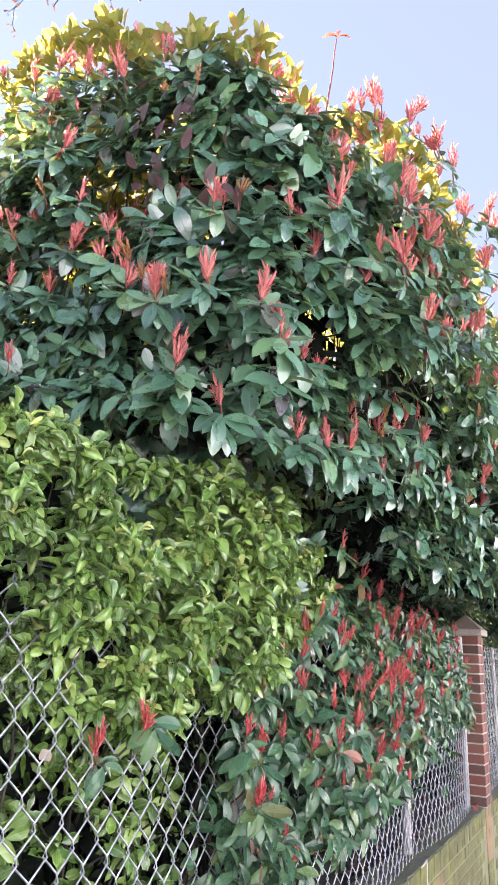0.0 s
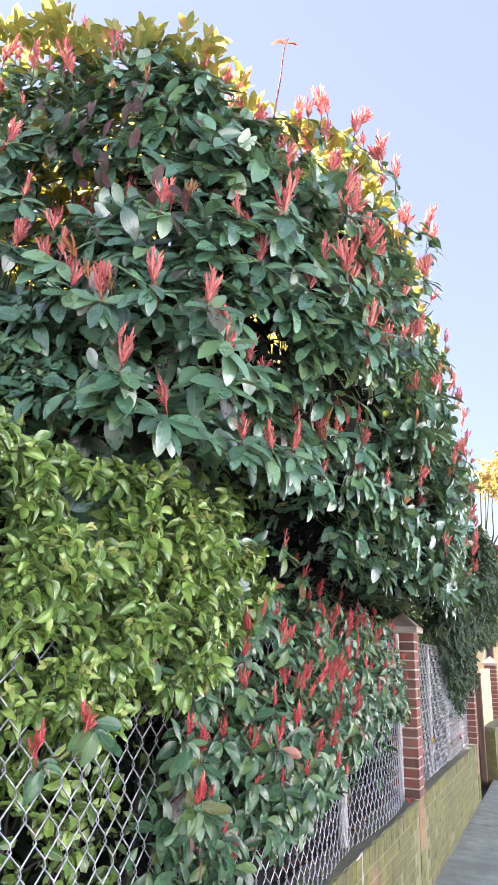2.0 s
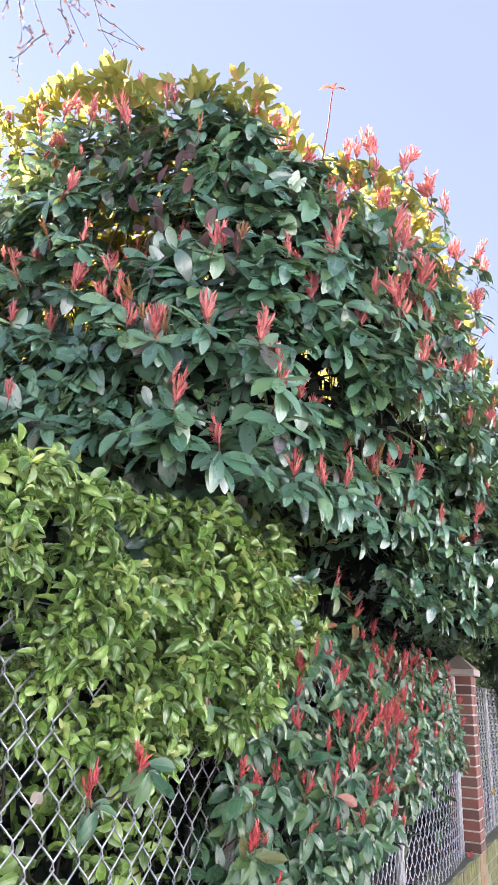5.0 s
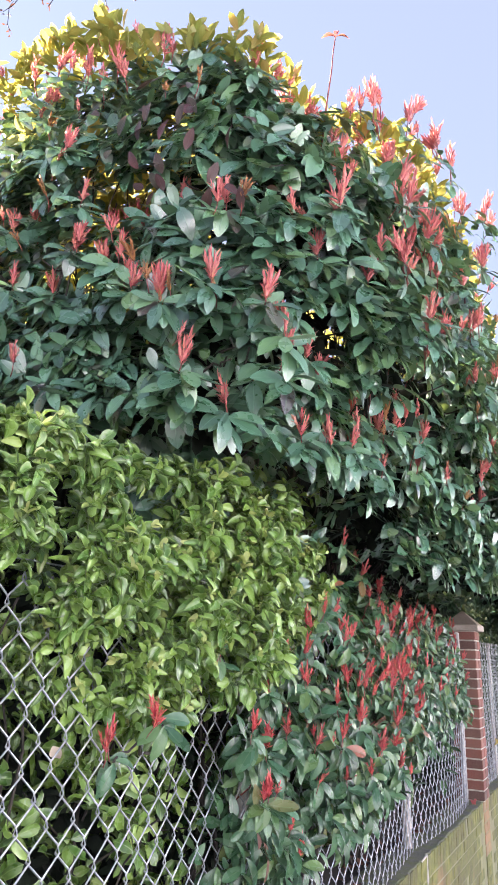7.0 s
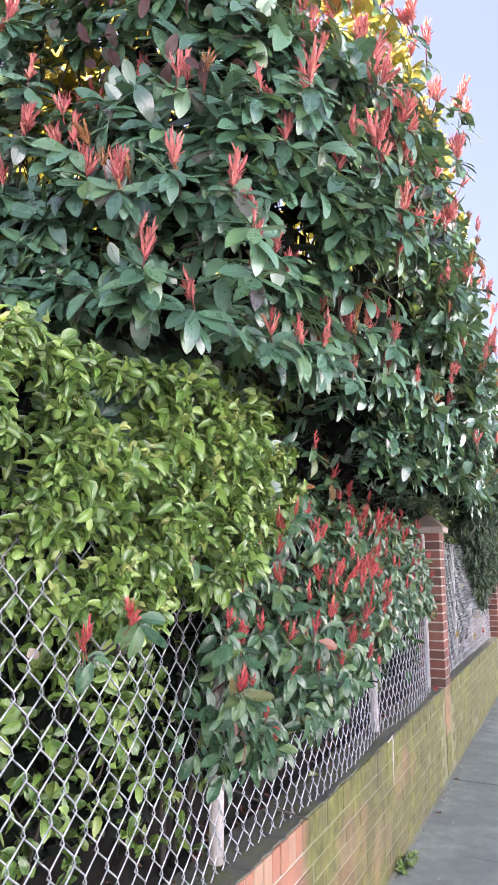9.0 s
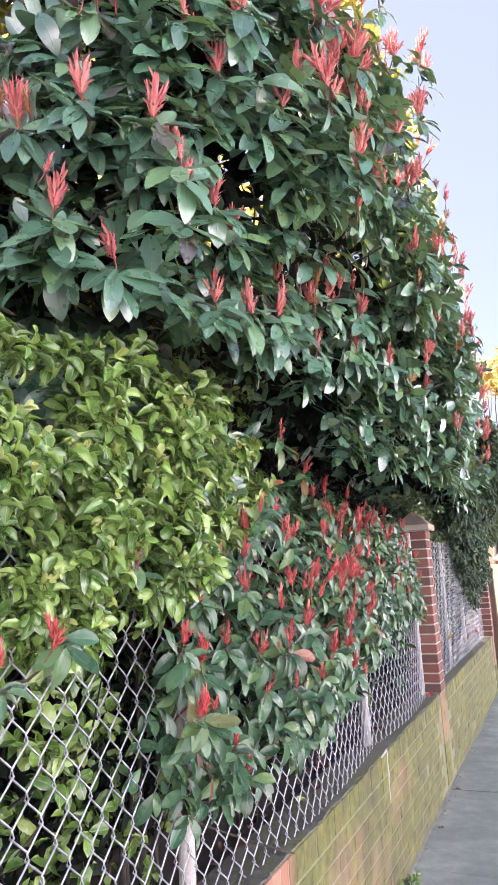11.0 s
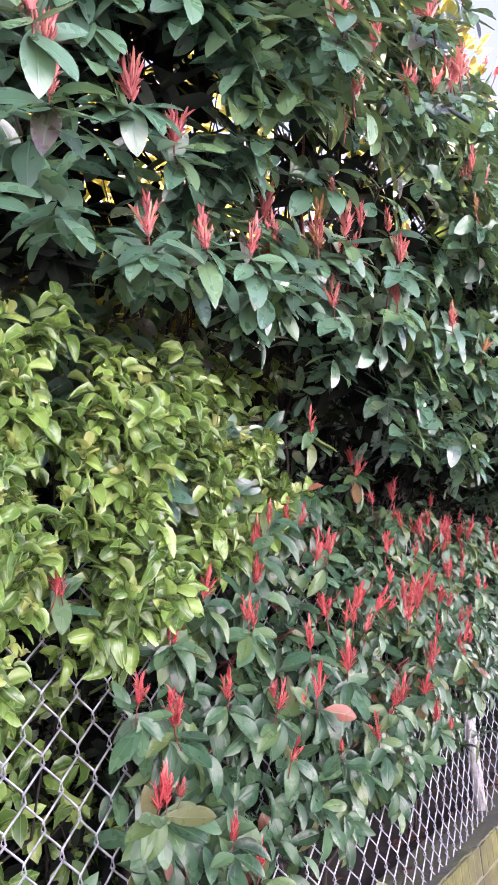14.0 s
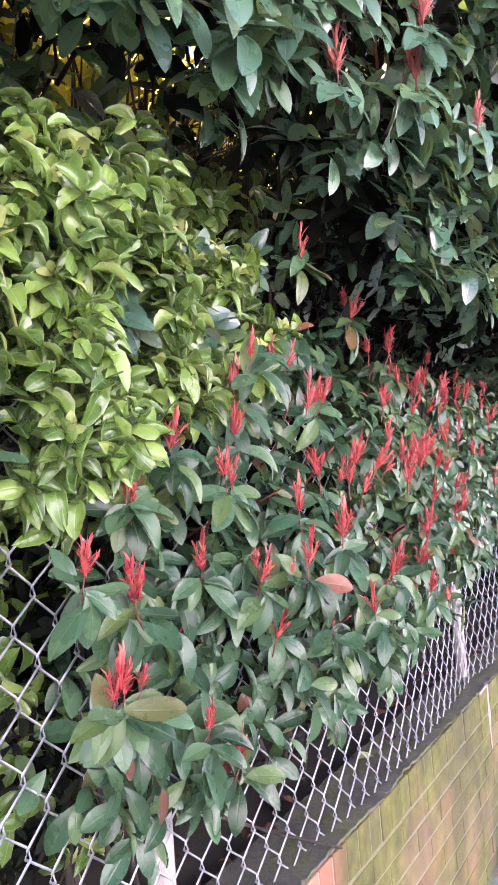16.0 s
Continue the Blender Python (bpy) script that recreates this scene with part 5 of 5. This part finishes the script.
# -- sunlit growth in the garden
for i, (x, y, zt) in enumerate(((-3.4, 1.0, 3.2), (-3.8, 3.4, 3.8), (-3.3, 6.0, 3.4))):
    g = thing("garden_shrub", (x, y, 0.67), "sunlit yellow-green garden shrub behind the hedge", "shrub", "garden shrubs")
    leaves = Leaves(50 + i)
    for k in range(420):
        a, h, q = rng.uniform(0, 6.28), rng.uniform(0.05, 1), rng.uniform(0.4, 1) ** 0.5
        r = 1.25 * q * math.sin(math.pi * min(0.98, 0.12 + 0.85 * h)) ** 0.6
        leaves.whorl(np.array((x + r * math.cos(a), y + r * math.sin(a), 0.67 + h * (zt - 0.67))), (math.cos(a), math.sin(a), 0.5), 5, 0.13, (40, 100), 0.2, 0.1)
    leaves.build(plain(ROUND), GARDEN, g)
    for k in range(4):
        branch(g, (x, y, 0.66), (x + rng.normal(0, 0.5), y + rng.normal(0, 0.5), zt - 0.6), 0.03, 0.008, rng, name="stem")

# ---- bare tree over the garden ----
bare = thing("bare_tree", (-3.2, 2.2, 0.67), "bare tree with thin twigs and small red-brown buds", "tree")
trunk = [(-3.2, 2.2, 0.6), (-3.15, 2.25, 2.5), (-3.1, 2.2, 4.5), (-3.0, 2.2, 6.3)]
part("trunk", tube(bmesh.new(), trunk, [0.13, 0.11, 0.08, 0.05], 10), BARK, bare)
bud_leaves = Leaves(61)


def twig_line(start, way, length, r, rng, level):
    p, d = np.array(start, float), np.array(way, float) / np.linalg.norm(way)
    pts = [p.copy()]
    for k in range(8):
        d = d + rng.normal(0, 0.13, 3) + np.array((0, 0, -0.03))
        d /= np.linalg.norm(d)
        p = p + d * length / 8
        pts.append(p.copy())
        if level > 1:
            for s in range(2):
                bud_leaves.add(p + rng.normal(0, 0.004, 3), d + rng.normal(0, 0.7, 3), rng.normal(0, 1, 3), 0.028)
        elif k > 1:
            twig_line(p, d + rng.normal(0, 0.55, 3), length * 0.38 * rng.uniform(0.6, 1.1), r * 0.5, rng, level + 1)
    part("limb" if level == 0 else "twig", tube(bmesh.new(), pts, [r * (1 - 0.8 * k / 8) for k in range(9)], 5), BARK, bare)


rng = np.random.default_rng(77)


def hanging_twig(start, end, rng, r=0.007):
    """A thin twig that droops from a limb, with side twigs and buds."""
    a, b = np.array(start, float), np.array(end, float)
    pts = []
    for k in range(11):
        f = k / 10
        p = a + (b - a) * f + np.array((0, 0, 0.10 * math.sin(math.pi * f))) + rng.normal(0, 0.022, 3)
        pts.append(p)
        if k > 2:
            d = (b - a) / np.linalg.norm(b - a) + rng.normal(0, 0.5, 3)
            side = [p + d * q * rng.uniform(0.08, 0.2) + rng.normal(0, 0.006, 3) * q for q in (0, 0.35, 0.7, 1.0)]
            part("twig", tube(bmesh.new(), side, [0.0035, 0.003, 0.0025, 0.002], 4), BARK, bare)
            for q in side[1:]:
                for n in range(3):
                    bud_leaves.add(q + rng.normal(0, 0.006, 3), d + rng.normal(0, 0.8, 3), rng.normal(0, 1, 3), 0.026)
        for n in range(2):
            bud_leaves.add(p + rng.normal(0, 0.005, 3), rng.normal(0, 1, 3), rng.normal(0, 1, 3), 0.026)
    part("twig", tube(bmesh.new(), pts, [r * (1 - 0.07 * k) for k in range(11)], 5), BARK, bare)


limb = [(-3.02, 2.2, 6.1), (-2.5, 2.0, 6.5), (-1.9, 1.8, 6.6), (-1.4, 1.6, 6.4), (-1.2, 1.5, 6.1)]
part("limb", tube(bmesh.new(), limb, [0.04, 0.032, 0.025, 0.016, 0.008], 7), BARK, bare)
for start, end in (((-1.25, 1.55, 6.2), (-1.17, 2.28, 5.50)), ((-1.4, 1.6, 6.4), (-1.33, 2.10, 5.52)), ((-1.6, 1.7, 6.5), (-1.47, 2.0, 5.48)), ((-1.9, 1.8, 6.6), (-1.62, 2.03, 5.38)), ((-1.3, 1.55, 6.3), (-1.25, 1.95, 5.75))):
    hanging_twig(start, end, rng)
for start, way, length in (((-3.0, 2.2, 6.2), (-1.0, 0.6, 1.2), 2.0), ((-3.1, 2.2, 5.6), (-1.4, -1.0, 0.6), 2.0)):
    twig_line(start, way, length, 0.022, rng, 0)
bud_leaves.build(coarse(NARROW), DEAD, bare, "bud_growth", label="small red-brown buds")

# ---- beyond the far pillar ----
gate_post = thing("gate_post", (0.0, 12.3, 0), "dark wooden gate post in low sun", "post")
part("shaft", box(bmesh.new(), -0.05, 0.05, 12.25, 12.35, -0.1, 1.55, 0.01), OLD_WOOD, gate_post)
part("top", box(bmesh.new(), -0.06, 0.06, 12.24, 12.36, 1.55, 1.6, 0.01), OLD_WOOD, gate_post)
panel = thing("garden_gate", (0.02, 13.4, 0.72), "pale yellow board gate above a low wall, sun put into its colour", "gate")
for i in range(10):
    part("board", box(bmesh.new(), 0.0, 0.03, 12.45 + 0.19 * i, 12.625 + 0.19 * i, 0.74, 1.66, 0.004), SUN_TINTED_STUCCO, panel)
for z in (0.85, 1.5):
    part("rail", box(bmesh.new(), -0.035, -0.002, 12.36, 14.34, z, z + 0.08, 0.004), SUN_TINTED_STUCCO, panel)
far_wall = thing("wall_far", (0, 22, 0), "low mossy brick garden wall further along the street", "brick wall", kind="structure")
b = box(bmesh.new(), -0.22, 0.0, 0.0, 24.0, -0.1, 0.72)
b.transform(pose(0.2, 12.4, 0, 0, 0, -3.5))
part("core", b, WALL_BRICK, far_wall)
b = box(bmesh.new(), -0.235, 0.015, 0.0, 24.0, 0.722, 0.77, 0.005)
b.transform(pose(0.2, 12.4, 0, 0, 0, -3.5))
part("coping", b, WALL_TOP, far_wall)
house = thing("house", (-3.5, 29, 0), "pale stucco house further along the street, low sun put into its colour", "house")
part("wall", box(bmesh.new(), -7.6, 0.5, 24.0, 34.0, -0.1, 5.2), SUN_TINTED_STUCCO, house)
b = bmesh.new()
v = [b.verts.new(q) for q in ((-8.0, 23.7, 5.2), (0.9, 23.7, 5.2), (0.9, 34.3, 5.2), (-8.0, 34.3, 5.2), (-3.6, 23.7, 6.4), (-3.6, 34.3, 6.4))]
for f in ((0, 1, 4), (1, 2, 5, 4), (2, 3, 5), (3, 0, 4, 5), (3, 2, 1, 0)):
    b.faces.new([v[i] for i in f])
part("roof", b, PILLAR_BRICK, house)
far_tree = thing("yellow_tree", (0.2, 19.0, 0), "tree with yellow sunlit leaves further along the street", "tree")
part("trunk", tube(bmesh.new(), [(-0.4, 19, -0.1), (-0.38, 19, 1.5), (-0.3, 19.05, 3.0), (-0.2, 19.1, 5.0)], [0.16, 0.13, 0.1, 0.04], 8), BARK, far_tree)
leaves = Leaves(71)
for k in range(420):
    d = rng.normal(0, 1, 3)
    d /= np.linalg.norm(d)
    r = rng.uniform(0.45, 1) * (1 + 0.35 * noise.noise(Vector(d) * 2.2))
    leaves.whorl(np.array((0.35, 19.0, 6.55)) + d * r * np.array((0.85, 0.9, 0.75)), d, 5, 0.11, (40, 110), 0.2, 0.1)
leaves.build(coarse(ROUND), YELLOW, far_tree, "crown")
for i in range(6):
    branch(far_tree, (-0.36, 19.0, 2.2), (0.3 + rng.normal(0, 0.4), 19 + rng.normal(0, 0.4), rng.uniform(6.0, 6.9)), 0.04, 0.01, rng)

# ---- bricks of the wall and the pillars ----
rng = np.random.default_rng(90)
near_pillar, near_top = pillar(6.0, "red brick pillar with a weathered pyramid cap beside the fence")
lay_pillar(near_pillar, 6.0, near_top)
end_pillar, end_top = pillar(10.37, "red brick pillar at the end of the far fence panel", 1.2)
lay_pillar(end_pillar, 10.37, end_top)
third_pillar, third_top = pillar(14.55, "red brick gate pillar in the distance", 1.02)
lay_pillar(third_pillar, 14.55, third_top)
rest = bmesh.new()


def lay(me, x, y, z, single):
    at = pose(x + rng.normal(0, 0.0012), y, z + rng.normal(0, 0.0008), 0, 0, rng.normal(0, 0.25))
    if single:
        part("brick", me, None, garden_wall).matrix_basis = at
    else:
        n0 = len(rest.verts)
        rest.from_mesh(me)
        rest.verts.ensure_lookup_table()
        for v in rest.verts[n0:]:
            v.co = at @ v.co


for i in range(118):
    y = 1.5 + 0.075 * i
    if y > WALL_END - 0.05 or 5.95 < y < 6.26:
        continue
    lay(ROWLOCK, FACE - 0.105, y, WALL_H - 0.056, 2.2 < y < 5.9)
for c in range(8):
    z = WALL_H - 0.115 - 0.0375 - 0.075 * c
    for i in range(40):
        y = 1.5 + 0.225 * i + (0.1125 if c % 2 else 0)
        if y > WALL_END - 0.12 or 5.84 < y < 6.37:
            continue
        lay(STRETCHER, FACE - 0.05125, y, z, 2.2 < y < 5.9)
ob = part("brick_courses", rest, WALL_BRICK, garden_wall)
ob["kind"] = "stuff"
# lime run-off on the wall
run = bmesh.new()
tube(run, [(FACE + 0.001, 4.22 + 0.012 * math.sin(9 * q), q) for q in np.linspace(0.70, 0.44, 12)], [0.004, 0.005, 0.004, 0.005, 0.007, 0.008, 0.006, 0.005, 0.004, 0.004, 0.004, 0.002], 6)
tube(run, [(FACE + 0.001, 4.10 + 0.03 * q, 0.699 + 0.002 * q) for q in np.linspace(0, 4, 5)], 0.005, 6)
part("lime_streak", run, POST_PAINT, garden_wall, "white lime streak")
# weed at the foot of the wall
weed = thing("weed", (0.17, 4.22, 0), "small green weed in the joint between wall and pavement", "weed")
leaves = Leaves(95)
for k in range(26):
    leaves.whorl(np.array((0.135 + abs(rng.normal(0, 0.03)), 4.25 + rng.normal(0, 0.06), 0.0 + rng.uniform(0, 0.045))), (0.3, rng.normal(0, 0.4), 1), 4, 0.032, (20, 80), 0.0, 0.0)
leaves.build(CUPPED, SPINDLE, weed)
# small litter
stick = thing("dry_stick", (0.02, 2.6, 0.72), "thin dry stick poking out through the wire", "stick")
part("shaft", tube(bmesh.new(), [(-0.16, 2.40, 0.93), (-0.06, 2.52, 0.85), (0.03, 2.64, 0.775), (0.128, 2.765, 0.706)], [0.004, 0.0045, 0.0045, 0.003], 6), BARK, stick)
def loose_leaf(at, along, normal, length, mat, label, seed, name="fallen_leaf"):
    leaf = thing(name, at, label, "leaf", "loose leaves")
    one = Leaves(seed)
    one.add(np.array(at), along, normal, length)
    one.build(CURLED, mat, leaf, "blade")


loose_leaf((-0.06, 3.27, 0.712), (0.5, 0.8, 0.0), (0.5, -0.2, 1), 0.07, BUD, "fallen pale yellow leaf on top of the wall", 98)
loose_leaf((0.035, 7.25, 1.05), (0.1, 0.5, -1), (1, -0.4, 0.2), 0.085, YELLOW, "yellow dead leaf caught in the fence wires", 101, "caught_leaf")
loose_leaf((0.035, 8.55, 0.92), (0.1, -0.3, -1), (1, -0.4, 0.2), 0.08, YELLOW, "yellow dead leaf caught in the fence wires", 102, "caught_leaf")
loose_leaf((0.035, 9.29, 0.92), (0.1, 0.6, -0.6), (1, -0.4, 0.2), 0.10, SHOOT, "pink young leaf caught in the fence wires", 103, "caught_leaf")
loose_leaf((-0.03, 1.35, 1.50), (0.1, -0.9, -0.3), (1, -0.6, 0.3), 0.06, PALE_DRY, "bleached dry leaf hanging behind the wires", 104, "caught_leaf")
loose_leaf((0.05, 5.93, 0.712), (0.3, -0.9, 0.05), (0, 0, 1), 0.09, CRIMSON, "dark red leaf on the wall top beside the pillar", 105)
loose_leaf((0.17, 5.16, 0.006), (0.5, 0.8, 0.1), (0, 0, 1), 0.05, DEAD, "small brown leaf on the pavement at the wall's foot", 106)
loose_leaf((0.16, 5.99, 0.006), (0.8, 0.4, 0.1), (0, 0, 1), 0.05, DEAD, "small brown leaf on the pavement at the wall's foot", 107)
for x, y in ((0.38, 6.51), (0.16, 4.83), (0.36, 4.17), (0.17, 5.45), (0.30, 5.05)):
    chip = thing("stone_chip", (x, y, 0), "small pale stone chip on the pavement", "stone", "stone chips")
    b = bmesh.new()
    bmesh.ops.create_icosphere(b, subdivisions=1, radius=0.011, matrix=Matrix.Translation((x, y, 0.005)) @ Matrix.Rotation(y * 9, 4, "Z") @ Matrix.Diagonal((1.0, 0.7, 0.55, 1)))
    part("chip", b, POST_PAINT, chip)
litter = Leaves(120)
for i in range(150):
    y, x = rng.uniform(1.4, 6.0), -abs(rng.normal(0.0, 0.22)) - 0.03
    litter.add(np.array((x, y, 0.708 + rng.uniform(0, 0.012))), (rng.normal(0, 1), rng.normal(0, 1), rng.normal(0.05, 0.15)), (rng.normal(0, 0.4), rng.normal(0, 0.4), 1), rng.uniform(0.025, 0.055))
dead = litter.build(CURLED, DEAD, None, "leaf_litter")
tagged(dead, "dry brown leaf litter under the shrubs behind the fence", "leaf litter", kind="stuff")
# dirt and moss in the corner between wall and pavement
foot = bmesh.new()
rows = []
for i in range(900):
    y = 1.6 + i * 0.0098
    w = 0.004 + 0.012 * noise.noise((y * 3.1, 0.3, 0)) + 0.012 * noise.noise((y * 17, 1.3, 0))
    w = max(0.004, w)
    rows.append([foot.verts.new(q) for q in ((FACE - 0.004, y, 0.012 + 0.4 * w), (FACE + 0.35 * w, y, 0.006 + 0.3 * w), (FACE + 0.006 + w, y, 0.0045), (FACE + 0.009 + 1.1 * w, y, -0.004))])
for a, b in zip(rows, rows[1:]):
    for k in range(3):
        foot.faces.new((a[k], a[k + 1], b[k + 1], b[k])).smooth = True
tagged(part("dirt_strip", foot, WALL_TOP, None), "dark moss and dirt along the foot of the wall", "dirt", kind="stuff")
grit = bmesh.new()
for i in range(70):
    y = rng.uniform(2.5, 9.5)
    at = Vector((0.13 + abs(rng.normal(0, 0.035)), y, 0.004))
    bmesh.ops.create_icosphere(grit, subdivisions=1, radius=float(rng.uniform(0.003, 0.010)), matrix=Matrix.Translation(at) @ Matrix.Diagonal((1, 1.4, 0.6, 1)))
ob = tagged(part("grit", grit, CAP, None), "small pale grit along the foot of the wall", "grit", kind="stuff")
